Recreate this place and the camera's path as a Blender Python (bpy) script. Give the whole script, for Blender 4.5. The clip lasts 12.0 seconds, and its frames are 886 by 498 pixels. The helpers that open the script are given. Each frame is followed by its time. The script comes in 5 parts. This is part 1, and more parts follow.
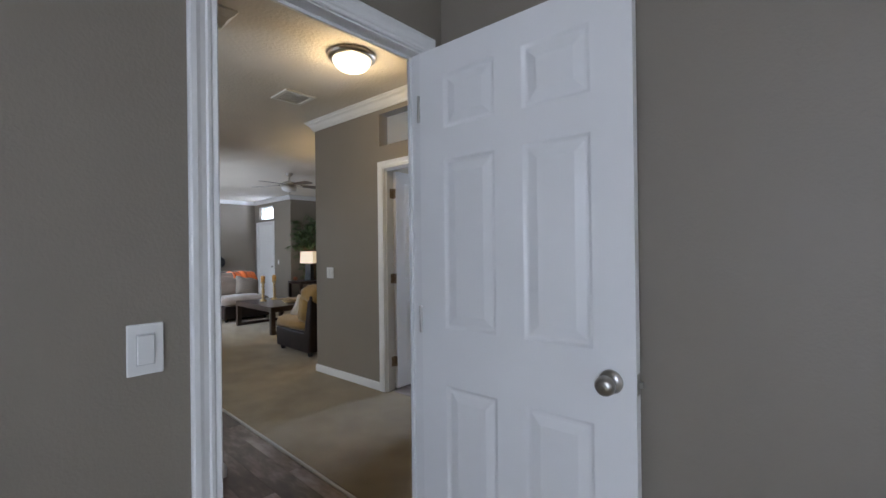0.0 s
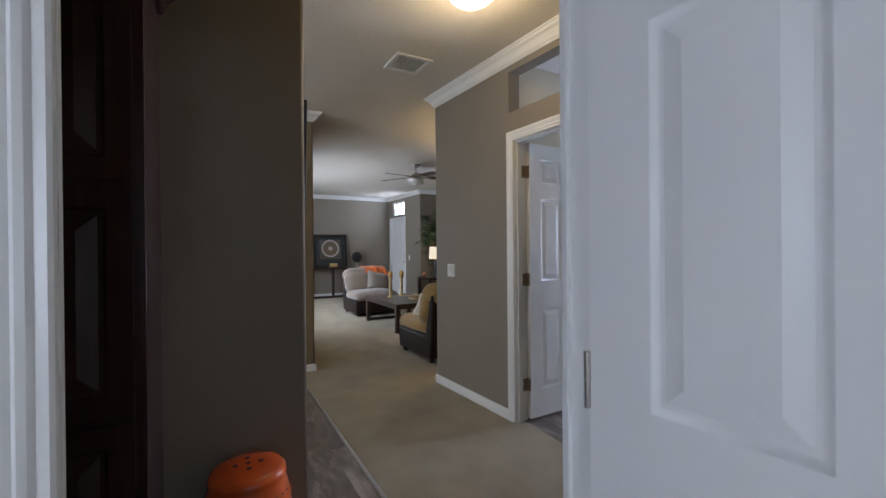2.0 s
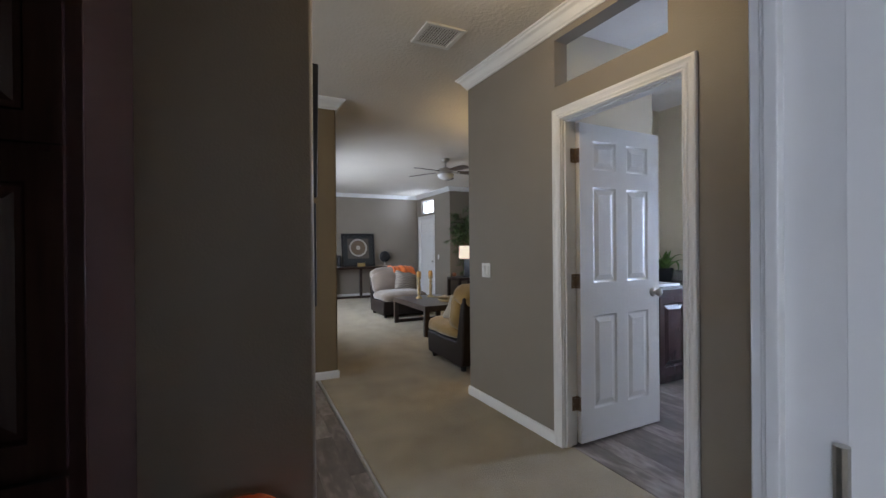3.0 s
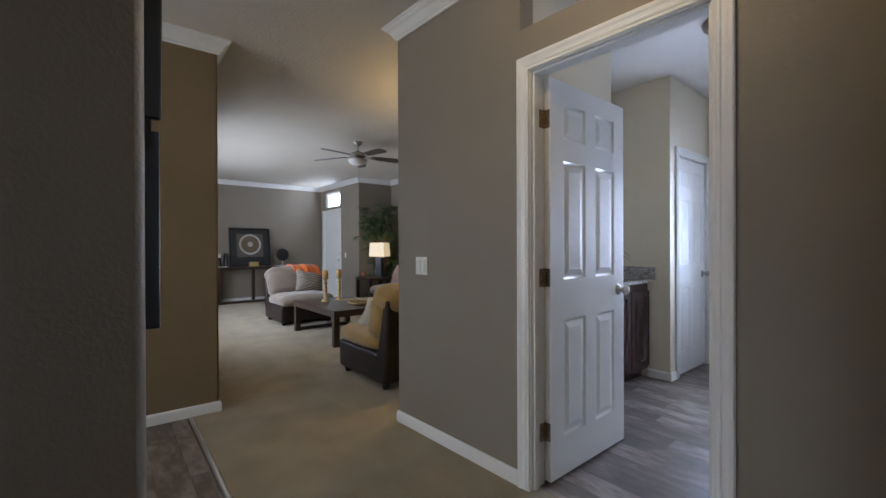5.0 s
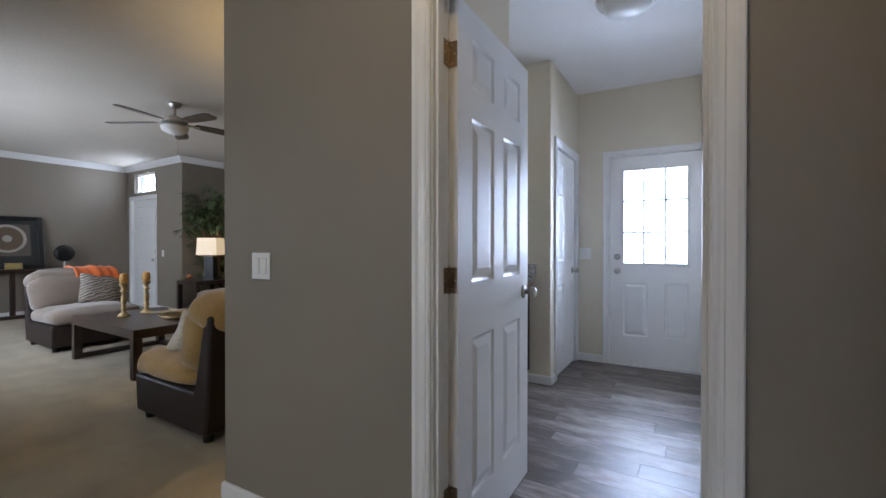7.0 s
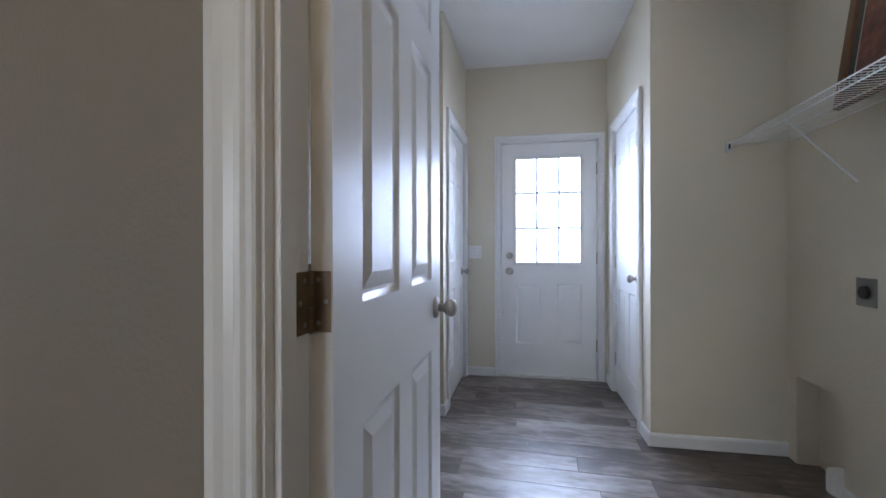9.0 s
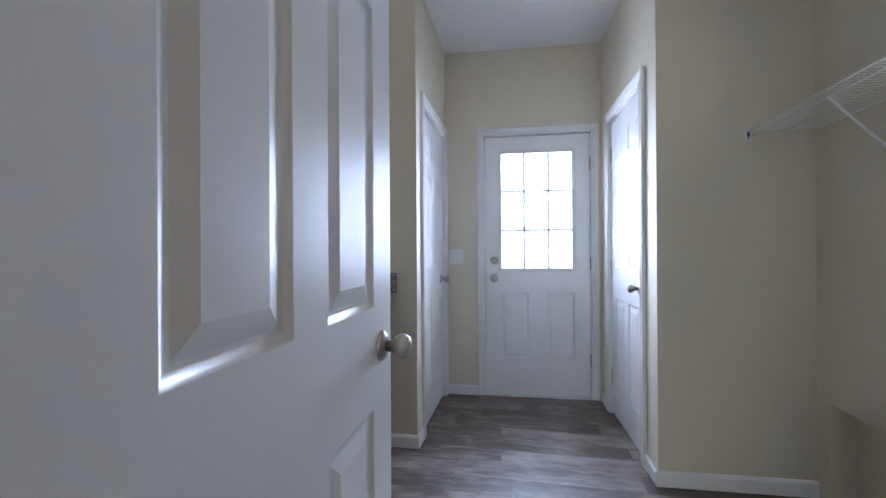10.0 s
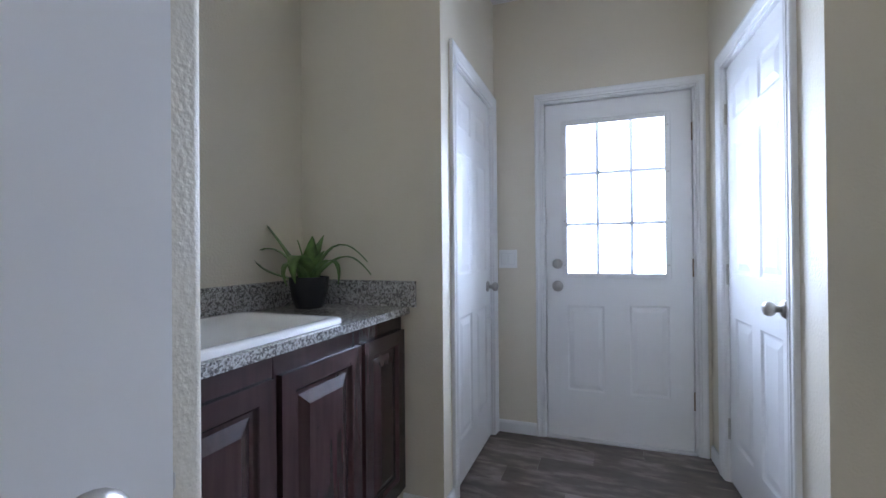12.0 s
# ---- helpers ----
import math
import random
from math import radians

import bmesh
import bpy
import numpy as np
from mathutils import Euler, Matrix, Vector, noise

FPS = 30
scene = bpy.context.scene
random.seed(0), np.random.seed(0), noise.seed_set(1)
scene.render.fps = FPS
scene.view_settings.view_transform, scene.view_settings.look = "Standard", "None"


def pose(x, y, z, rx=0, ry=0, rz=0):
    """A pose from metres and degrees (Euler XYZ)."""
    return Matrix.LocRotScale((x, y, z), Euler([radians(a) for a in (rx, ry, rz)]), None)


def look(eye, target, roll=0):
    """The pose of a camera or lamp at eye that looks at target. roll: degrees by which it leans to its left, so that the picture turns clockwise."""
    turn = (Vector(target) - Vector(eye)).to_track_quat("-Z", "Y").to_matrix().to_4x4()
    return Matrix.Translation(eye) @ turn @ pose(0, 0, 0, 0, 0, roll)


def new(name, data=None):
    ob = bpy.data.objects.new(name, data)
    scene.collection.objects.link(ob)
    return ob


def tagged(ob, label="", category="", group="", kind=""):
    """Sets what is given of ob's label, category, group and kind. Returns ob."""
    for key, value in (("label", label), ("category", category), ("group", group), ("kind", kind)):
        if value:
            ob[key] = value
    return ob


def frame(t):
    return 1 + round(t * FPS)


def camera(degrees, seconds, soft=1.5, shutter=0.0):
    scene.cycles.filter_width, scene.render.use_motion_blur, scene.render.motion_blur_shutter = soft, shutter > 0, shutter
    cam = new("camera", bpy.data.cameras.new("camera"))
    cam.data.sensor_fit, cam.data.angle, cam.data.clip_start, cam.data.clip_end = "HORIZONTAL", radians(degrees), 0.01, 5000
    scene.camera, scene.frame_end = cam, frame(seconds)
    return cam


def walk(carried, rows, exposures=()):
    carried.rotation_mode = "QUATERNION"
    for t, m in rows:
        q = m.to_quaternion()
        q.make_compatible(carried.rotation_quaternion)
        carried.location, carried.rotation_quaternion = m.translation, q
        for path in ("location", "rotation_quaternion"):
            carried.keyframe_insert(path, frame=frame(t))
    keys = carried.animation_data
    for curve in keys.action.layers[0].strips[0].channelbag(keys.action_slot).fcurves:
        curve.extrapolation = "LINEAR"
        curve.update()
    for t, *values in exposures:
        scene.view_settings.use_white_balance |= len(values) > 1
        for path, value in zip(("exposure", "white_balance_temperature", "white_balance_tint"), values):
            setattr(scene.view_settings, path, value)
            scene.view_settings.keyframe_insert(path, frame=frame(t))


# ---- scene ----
cam = camera(93.2, 12.0)
PATH = [
    (0, (0.034, 0.15, 1.302), (-1.322, 1.621, 1.305), -0.7),
    (0.5, (-0.059, 0.304, 1.301), (-1.523, 1.667, 1.304), -0.6),
    (1, (-0.227, 0.443, 1.283), (-1.808, 1.668, 1.286), -0.6),
    (1.5, (-0.385, 0.555, 1.281), (-2.051, 1.663, 1.284), -0.4),
    (2, (-0.579, 0.667, 1.279), (-2.32, 1.65, 1.272), -0.5),
    (2.5, (-0.753, 0.758, 1.269), (-2.543, 1.65, 1.265), -0.4),
    (2.7, (-0.824, 0.785, 1.265), (-2.629, 1.646, 1.26), -0.5),
    (4.3, (-1.409, 0.948, 1.197), (-3.128, 1.969, 1.198), -0.2),
    (4.5, (-1.471, 0.969, 1.194), (-3.148, 2.058, 1.194), 0.0),
    (5, (-1.644, 1.009, 1.189), (-3.204, 2.261, 1.183), -0.2),
    (5.5, (-1.789, 1.07, 1.178), (-3.244, 2.442, 1.171), 0.1),
    (6, (-1.935, 1.172, 1.162), (-3.253, 2.677, 1.156), 0.0),
    (6.5, (-2.067, 1.306, 1.164), (-3.261, 2.911, 1.155), 0.1),
    (7, (-2.211, 1.454, 1.158), (-3.258, 3.158, 1.145), 0.0),
    (7.2, (-2.273, 1.515, 1.156), (-3.265, 3.252, 1.146), 0.2),
    (9, (-2.632, 2.163, 1.116), (-3.091, 4.109, 1.114), -0.1),
    (9.5, (-2.653, 2.356, 1.133), (-3.056, 4.315, 1.133), -0.3),
    (10, (-2.638, 2.551, 1.141), (-3.04, 4.51, 1.145), -0.3),
    (10.5, (-2.595, 2.739, 1.147), (-3.015, 4.694, 1.153), -0.4),
    (11, (-2.582, 2.893, 1.15), (-3.081, 4.829, 1.156), -0.3),
    (11.5, (-2.578, 3.073, 1.145), (-3.199, 4.974, 1.153), -0.5),
    (12, (-2.606, 3.228, 1.136), (-3.348, 5.085, 1.147), -0.5),
]
walk(cam, [(t, look(eye, target, roll)) for t, eye, target, roll in PATH])

# ---- world, sun, large lights ----
world = bpy.data.worlds.new("world")
scene.world = world
world.use_nodes = True
wn = world.node_tree.nodes
sky = wn.new("ShaderNodeTexSky")
sky.sky_type, sky.sun_disc = "NISHITA", False
sky.sun_elevation, sky.sun_rotation = radians(50), radians(-90)
world.node_tree.links.new(sky.outputs[0], wn["Background"].inputs[0])
wn["Background"].inputs[1].default_value = 0.12
sun = new("sun", bpy.data.lights.new("sun", "SUN"))
sun.data.energy, sun.data.angle, sun.data.color = 3.0, radians(0.5), (1.0, 0.95, 0.88)
sun.matrix_world = look((-6.4, 0, 7.7), (0, 0, 0))


def area(name, x, y, z, target, w, h, watts, colour):
    lamp = bpy.data.lights.new(name, "AREA")
    lamp.shape, lamp.size, lamp.size_y, lamp.energy, lamp.color = "RECTANGLE", w, h, watts, colour
    ob = new(name, lamp)
    ob.matrix_world = look((x, y, z), target)
    return ob


DAY = (0.66, 0.77, 1.0)
area("daylight_laundry", -2.62, 6.14, 1.50, (-2.57, 5.14, 1.38), 0.9, 1.2, 66, (0.555, 0.69, 1.0)).data.spread = radians(112)
area("daylight_living", -8.5, 1.50, 1.45, (-8.6, 4.5, 0.9), 2.9, 1.45, 60, (0.69, 0.795, 1.0))
area("daylight_bedroom", 1.3, -3.12, 1.45, (0.4, 3, 0.9), 1.6, 1.3, 57, (0.66, 0.77, 1.0))
# added fill lamp, aimed through the bedroom doorway to brighten the wing wall
area("fill_bedroom_east", 2.92, 0.45, 1.45, (-2.5, 0.8, 1.1), 0.9, 1.1, 6.5, (0.71, 0.81, 1.0))
# added fill from the unseen dining side, set to brighten the hall wall
area("fill_dining", -3.85, -2.12, 1.40, (-3.3, 3, 1.0), 1.6, 1.3, 37, (0.78, 0.87, 1.0))
area("daylight_transom", -11.14, 5.38, 2.35, (-11.14, 3, 2.9), 0.72, 0.30, 9, DAY)


def point(name, x, y, z, watts, radius, colour):
    lamp = bpy.data.lights.new(name, "POINT")
    lamp.energy, lamp.shadow_soft_size, lamp.color = watts, radius, colour
    ob = new(name, lamp)
    ob.location = (x, y, z)
    return ob


WARM = (1.0, 0.76, 0.43)
point("hall_bulb", -2.46, 1.92, 2.50, 9.5, 0.05, WARM)
point("floor_lamp_bulb", -4.66, 3.85, 1.62, 34, 0.05, (1.0, 0.70, 0.30))
point("table_lamp_bulb", -9.36, 5.49, 1.17, 1.5, 0.04, WARM)

# ---- materials ----


def material(name, colour, rough=0.5, metal=0.0, grain=0.0, grain_scale=60.0, bump=0.0, bump_scale=200.0,
             stain=0.0, stain_scale=3.0, coat=0.0, sheen=0.0, stretch=(1, 1, 1), random=0.0, spec=0.5):
    m = bpy.data.materials.new(name)
    m.use_nodes = True
    nt = m.node_tree
    b = nt.nodes["Principled BSDF"]
    b.inputs["Roughness"].default_value, b.inputs["Metallic"].default_value = rough, metal
    b.inputs["Coat Weight"].default_value, b.inputs["Sheen Weight"].default_value = coat, sheen
    b.inputs["Specular IOR Level"].default_value = spec
    geo = nt.nodes.new("ShaderNodeTexCoord")
    mapping = nt.nodes.new("ShaderNodeMapping")
    mapping.inputs["Scale"].default_value = stretch
    nt.links.new(geo.outputs["Object"], mapping.inputs[0])

    def noise_tex(scale, detail=3):
        n = nt.nodes.new("ShaderNodeTexNoise")
        n.inputs["Scale"].default_value, n.inputs["Detail"].default_value = scale, detail
        nt.links.new(mapping.outputs[0], n.inputs["Vector"])
        return n.outputs["Fac"]

    def scaled(socket, amount):
        n = nt.nodes.new("ShaderNodeMapRange")
        n.inputs["From Min"].default_value, n.inputs["From Max"].default_value = 0.3, 0.7
        n.inputs["To Min"].default_value, n.inputs["To Max"].default_value = 1 - amount, 1 + amount
        nt.links.new(socket, n.inputs[0])
        return n.outputs[0]

    value = None
    sources = []
    if grain:
        sources.append(scaled(noise_tex(grain_scale), grain))
    if stain:
        sources.append(scaled(noise_tex(stain_scale, 4), stain))
    if random:
        info = nt.nodes.new("ShaderNodeObjectInfo")
        n = nt.nodes.new("ShaderNodeMapRange")
        n.inputs["To Min"].default_value, n.inputs["To Max"].default_value = 1 - random, 1 + random
        nt.links.new(info.outputs["Random"], n.inputs[0])
        sources.append(n.outputs[0])
    for s in sources:
        if value is None:
            value = s
        else:
            n = nt.nodes.new("ShaderNodeMath")
            n.operation = "MULTIPLY"
            nt.links.new(value, n.inputs[0])
            nt.links.new(s, n.inputs[1])
            value = n.outputs[0]
    if value is None:
        b.inputs["Base Color"].default_value = (*colour, 1)
    else:
        n = nt.nodes.new("ShaderNodeVectorMath")
        n.operation = "SCALE"
        n.inputs[0].default_value = colour
        nt.links.new(value, n.inputs["Scale"])
        nt.links.new(n.outputs[0], b.inputs["Base Color"])
    if bump:
        n = nt.nodes.new("ShaderNodeBump")
        n.inputs["Strength"].default_value, n.inputs["Distance"].default_value = 1.0, bump
        nt.links.new(noise_tex(bump_scale, 2), n.inputs["Height"])
        nt.links.new(n.outputs[0], b.inputs["Normal"])
    return m


def glowing(name, colour, strength, base=(0.8, 0.8, 0.8)):
    m = material(name, base, 0.4)
    b = m.node_tree.nodes["Principled BSDF"]
    b.inputs["Emission Color"].default_value, b.inputs["Emission Strength"].default_value = (*colour, 1), strength
    return m


def glass(name):
    m = material(name, (1, 1, 1), 0.02)
    b = m.node_tree.nodes["Principled BSDF"]
    b.inputs["Transmission Weight"].default_value, b.inputs["IOR"].default_value = 1.0, 1.05
    return m


def streaky(name, dark, mid, light, rough, along=(1.2, 14, 1), bump=0.0006):
    """Wood-look boards: streaks along the board, shifted by each piece's own random number."""
    m = bpy.data.materials.new(name)
    m.use_nodes = True
    nt = m.node_tree
    b = nt.nodes["Principled BSDF"]
    tc, info = nt.nodes.new("ShaderNodeTexCoord"), nt.nodes.new("ShaderNodeObjectInfo")
    mp = nt.nodes.new("ShaderNodeMapping")
    mp.inputs["Scale"].default_value = along
    comb = nt.nodes.new("ShaderNodeVectorMath")
    comb.operation = "SCALE"
    comb.inputs[0].default_value = (37, 19, 23)
    nt.links.new(info.outputs["Random"], comb.inputs["Scale"])
    nt.links.new(comb.outputs[0], mp.inputs["Location"])
    nt.links.new(tc.outputs["Object"], mp.inputs[0])
    n1, n2 = nt.nodes.new("ShaderNodeTexNoise"), nt.nodes.new("ShaderNodeTexNoise")
    for n, sc, d, ds in ((n1, 1.6, 5, 0.6), (n2, 7.0, 6, 0.2)):
        n.inputs["Scale"].default_value, n.inputs["Detail"].default_value, n.inputs["Distortion"].default_value = sc, d, ds
        nt.links.new(mp.outputs[0], n.inputs["Vector"])
    add = nt.nodes.new("ShaderNodeMath")
    add.operation = "MULTIPLY_ADD"
    add.inputs[1].default_value = 0.40
    nt.links.new(n2.outputs["Fac"], add.inputs[0])
    half = nt.nodes.new("ShaderNodeMath")
    half.operation = "MULTIPLY"
    half.inputs[1].default_value = 0.60
    nt.links.new(n1.outputs["Fac"], half.inputs[0])
    nt.links.new(half.outputs[0], add.inputs[2])
    shift = nt.nodes.new("ShaderNodeMath")
    shift.operation = "MULTIPLY_ADD"
    shift.inputs[1].default_value = 0.20
    nt.links.new(info.outputs["Random"], shift.inputs[0])
    nt.links.new(add.outputs[0], shift.inputs[2])
    ramp = nt.nodes.new("ShaderNodeValToRGB")
    e = ramp.color_ramp.elements
    e[0].position, e[0].color, e[1].position, e[1].color = 0.38, (*dark, 1), 0.78, (*light, 1)
    e.new(0.58).color = (*mid, 1)
    nt.links.new(shift.outputs[0], ramp.inputs[0])
    nt.links.new(ramp.outputs[0], b.inputs["Base Color"])
    b.inputs["Roughness"].default_value = rough
    bp = nt.nodes.new("ShaderNodeBump")
    bp.inputs["Strength"].default_value, bp.inputs["Distance"].default_value = 0.6, bump
    nt.links.new(n2.outputs["Fac"], bp.inputs["Height"])
    nt.links.new(bp.outputs[0], b.inputs["Normal"])
    return m


def granite(name):
    m = bpy.data.materials.new(name)
    m.use_nodes = True
    nt = m.node_tree
    b = nt.nodes["Principled BSDF"]
    tc, v, n = nt.nodes.new("ShaderNodeTexCoord"), nt.nodes.new("ShaderNodeTexVoronoi"), nt.nodes.new("ShaderNodeTexNoise")
    v.inputs["Scale"].default_value = 215
    n.inputs["Scale"].default_value, n.inputs["Detail"].default_value = 75, 4
    for x in (v, n):
        nt.links.new(tc.outputs["Object"], x.inputs["Vector"])
    sep = nt.nodes.new("ShaderNodeSeparateColor")
    nt.links.new(v.outputs["Color"], sep.inputs[0])
    mix = nt.nodes.new("ShaderNodeMath")
    mix.operation = "MULTIPLY_ADD"
    mix.inputs[1].default_value = 0.5
    nt.links.new(sep.outputs[0], mix.inputs[0])
    nt.links.new(n.outputs["Fac"], mix.inputs[2])
    ramp = nt.nodes.new("ShaderNodeValToRGB")
    ramp.color_ramp.interpolation = "CONSTANT"
    e = ramp.color_ramp.elements
    e[0].position, e[0].color = 0.0, (0.095, 0.088, 0.085, 1)
    e[1].position, e[1].color = 0.60, (0.19, 0.175, 0.165, 1)
    e.new(0.70).color = (0.32, 0.30, 0.28, 1)
    e.new(0.83).color = (0.50, 0.48, 0.455, 1)
    nt.links.new(mix.outputs[0], ramp.inputs[0])
    nt.links.new(ramp.outputs[0], b.inputs["Base Color"])
    b.inputs["Roughness"].default_value = 0.18
    return m


def moulded_paint(name, colour, rough):
    """Paint over a pressed door skin with an embossed wood grain."""
    m = material(name, colour, rough, stain=0.015)
    nt = m.node_tree
    b = nt.nodes["Principled BSDF"]
    tc, mp = nt.nodes.new("ShaderNodeTexCoord"), nt.nodes.new("ShaderNodeMapping")
    mp.inputs["Scale"].default_value = (9, 9, 0.9)
    nt.links.new(tc.outputs["Object"], mp.inputs[0])
    wave, fine, both = nt.nodes.new("ShaderNodeTexWave"), nt.nodes.new("ShaderNodeTexNoise"), nt.nodes.new("ShaderNodeMath")
    wave.wave_type, wave.bands_direction = "BANDS", "X"
    for key, value in (("Scale", 0.9), ("Distortion", 13.0), ("Detail", 1.0), ("Detail Scale", 0.35)):
        wave.inputs[key].default_value = value
    fine.inputs["Scale"].default_value, fine.inputs["Detail"].default_value = 16, 3
    for n in (wave, fine):
        nt.links.new(mp.outputs[0], n.inputs["Vector"])
    both.operation = "MULTIPLY_ADD"
    both.inputs[1].default_value = 0.45
    nt.links.new(wave.outputs["Fac"], both.inputs[0])
    nt.links.new(fine.outputs["Fac"], both.inputs[2])
    bp = nt.nodes.new("ShaderNodeBump")
    bp.inputs["Strength"].default_value, bp.inputs["Distance"].default_value = 0.7, 0.00013
    nt.links.new(both.outputs[0], bp.inputs["Height"])
    nt.links.new(bp.outputs[0], b.inputs["Normal"])
    return m


GREIGE = material("greige_wall_paint", (0.237, 0.2025, 0.160), 0.55, stain=0.04, stain_scale=1.5, bump=0.0011, bump_scale=120)
TAN = material("tan_wall_paint", (0.20, 0.145, 0.08), 0.55, stain=0.05, stain_scale=1.5, bump=0.0010, bump_scale=115)
CREAM = material("cream_wall_paint", (0.665, 0.598, 0.475), 0.55, stain=0.02, stain_scale=1.5, bump=0.0016, bump_scale=105)
CEILING = material("ceiling_texture_paint", (0.66, 0.61, 0.53), 0.8, stain=0.03, stain_scale=2, bump=0.004, bump_scale=40)
CEILING_WHITE = material("white_ceiling_paint", (0.80, 0.775, 0.74), 0.8, stain=0.02, bump=0.003, bump_scale=40)
TRIM = material("white_trim_paint", (0.76, 0.75, 0.73), 0.32, stain=0.02, stain_scale=5)
DOORPAINT = moulded_paint("white_door_paint", (0.80, 0.79, 0.77), 0.3)
CARPET = material("beige_carpet", (0.36, 0.294, 0.192), 0.95, grain=0.3, grain_scale=240, bump=0.007, bump_scale=300, stain=0.16, stain_scale=3.6, sheen=0.25, spec=0.1)
PLANK = streaky("grey_brown_vinyl_plank", (0.050, 0.036, 0.028), (0.125, 0.096, 0.080), (0.34, 0.295, 0.262), 0.37, along=(1.3, 3.6, 1))
GROUT = material("plank_joint", (0.06, 0.05, 0.042), 0.8)
ESPRESSO = material("espresso_stained_wood", (0.044, 0.022, 0.022), 0.25, grain=0.12, grain_scale=6, stretch=(9, 9, 0.8), stain=0.15, stain_scale=4)
TABLEWOOD = material("dark_table_wood", (0.034, 0.018, 0.012), 0.34, grain=0.3, grain_scale=5, stretch=(1, 10, 1), coat=0.15)
LEATHER = material("dark_brown_leather", (0.020, 0.0115, 0.009), 0.5, spec=0.35, stain=0.25, stain_scale=8, bump=0.001, bump_scale=180)
FABRIC = material("tan_microfibre", (0.36, 0.225, 0.08), 0.95, grain=0.12, grain_scale=90, stain=0.12, stain_scale=5, bump=0.0015, bump_scale=260, sheen=0.4, spec=0.1)
FABRIC2 = material("taupe_microfibre", (0.235, 0.185, 0.145), 0.95, grain=0.12, grain_scale=90, stain=0.1, stain_scale=5, bump=0.0015, bump_scale=260, sheen=0.4, spec=0.1)
NICKEL = material("brushed_nickel", (0.50, 0.47, 0.43), 0.3, 1.0, grain=0.08, grain_scale=120)
HINGE = material("antique_hinge_metal", (0.30, 0.225, 0.15), 0.42, 1.0, stain=0.15, stain_scale=30)
BLACK = material("black_plastic", (0.012, 0.012, 0.014), 0.35)
CHARCOAL = material("charcoal_ceramic", (0.016, 0.017, 0.02), 0.5, stain=0.15, stain_scale=20)
PLATE = material("white_switch_plastic", (0.78, 0.77, 0.74), 0.35)
GAP_SHADE = material("grey_gap_shade", (0.60, 0.59, 0.57), 0.6)
ORANGE = material("orange_glazed_ceramic", (0.62, 0.10, 0.02), 0.22, stain=0.15, stain_scale=12, coat=0.4)
THROW = material("orange_throw_fabric", (0.75, 0.16, 0.03), 0.95, grain=0.2, grain_scale=90, bump=0.004, bump_scale=60, sheen=0.3)
GRANITE = granite("speckled_granite")
SINKWHITE = material("white_sink_enamel", (0.82, 0.81, 0.78), 0.15, stain=0.01)
LEAF = material("green_leaf", (0.10, 0.145, 0.058), 0.5, grain=0.35, grain_scale=25, stain=0.3, stain_scale=9, random=0.15)
ALOE = material("aloe_leaf", (0.125, 0.215, 0.055), 0.42, grain=0.3, grain_scale=30, stain=0.35, stain_scale=14)
BARK = material("plant_stem_bark", (0.12, 0.085, 0.05), 0.85, grain=0.3, grain_scale=40)
CANDLE = material("ochre_candle_wax", (0.62, 0.33, 0.09), 0.6, stain=0.2, stain_scale=40)
WHITEWAX = material("white_candle_wax", (0.78, 0.74, 0.66), 0.6)
GOLD = material("antique_gold_turned_wood", (0.50, 0.36, 0.17), 0.38, 0.4, stain=0.3, stain_scale=30)
SILVER = material("silver_disc", (0.55, 0.53, 0.50), 0.35, 0.8)
MATBOARD = material("grey_brown_mat", (0.10, 0.085, 0.07), 0.8)
STRAW = material("dried_reed", (0.45, 0.35, 0.22), 0.8, grain=0.3, grain_scale=50)
FANBLADE = material("walnut_fan_blade", (0.10, 0.072, 0.052), 0.45, grain=0.3, grain_scale=6, stretch=(1, 10, 1))
CONCRETE = material("sunlit_concrete", (0.45, 0.43, 0.40), 0.9, grain=0.15, grain_scale=30, stain=0.1, stain_scale=1.2)
WIRE = material("white_coated_wire", (0.80, 0.80, 0.79), 0.35)
SHADE = glowing("lit_lamp_shade", (1.0, 0.76, 0.48), 0.55, (0.6, 0.54, 0.44))
HALLGLASS = glowing("lit_frosted_glass", (1.0, 0.86, 0.62), 2.2)
FROST = material("frosted_glass_bowl", (0.72, 0.71, 0.68), 0.3)
GLASS = glass("clear_glass")
VINYL = material("translucent_white_vinyl", (0.8, 0.8, 0.8), 0.4)
vt = VINYL.node_tree
lucent, blend = vt.nodes.new("ShaderNodeBsdfTranslucent"), vt.nodes.new("ShaderNodeMixShader")
lucent.inputs[0].default_value = (0.85, 0.87, 0.9, 1)
blend.inputs[0].default_value = 0.20
vt.links.new(vt.nodes["Principled BSDF"].outputs[0], blend.inputs[1])
vt.links.new(lucent.outputs[0], blend.inputs[2])
vt.links.new(blend.outputs[0], vt.nodes["Material Output"].inputs[0])
THRESH = material("aluminium_strip", (0.75, 0.75, 0.75), 0.32, 1.0)
VENTM = material("white_vent_metal", (0.74, 0.73, 0.70), 0.4)
DARKROOM = material("dark_furnishing", (0.02, 0.02, 0.02), 0.7)

# ---- building helpers ----


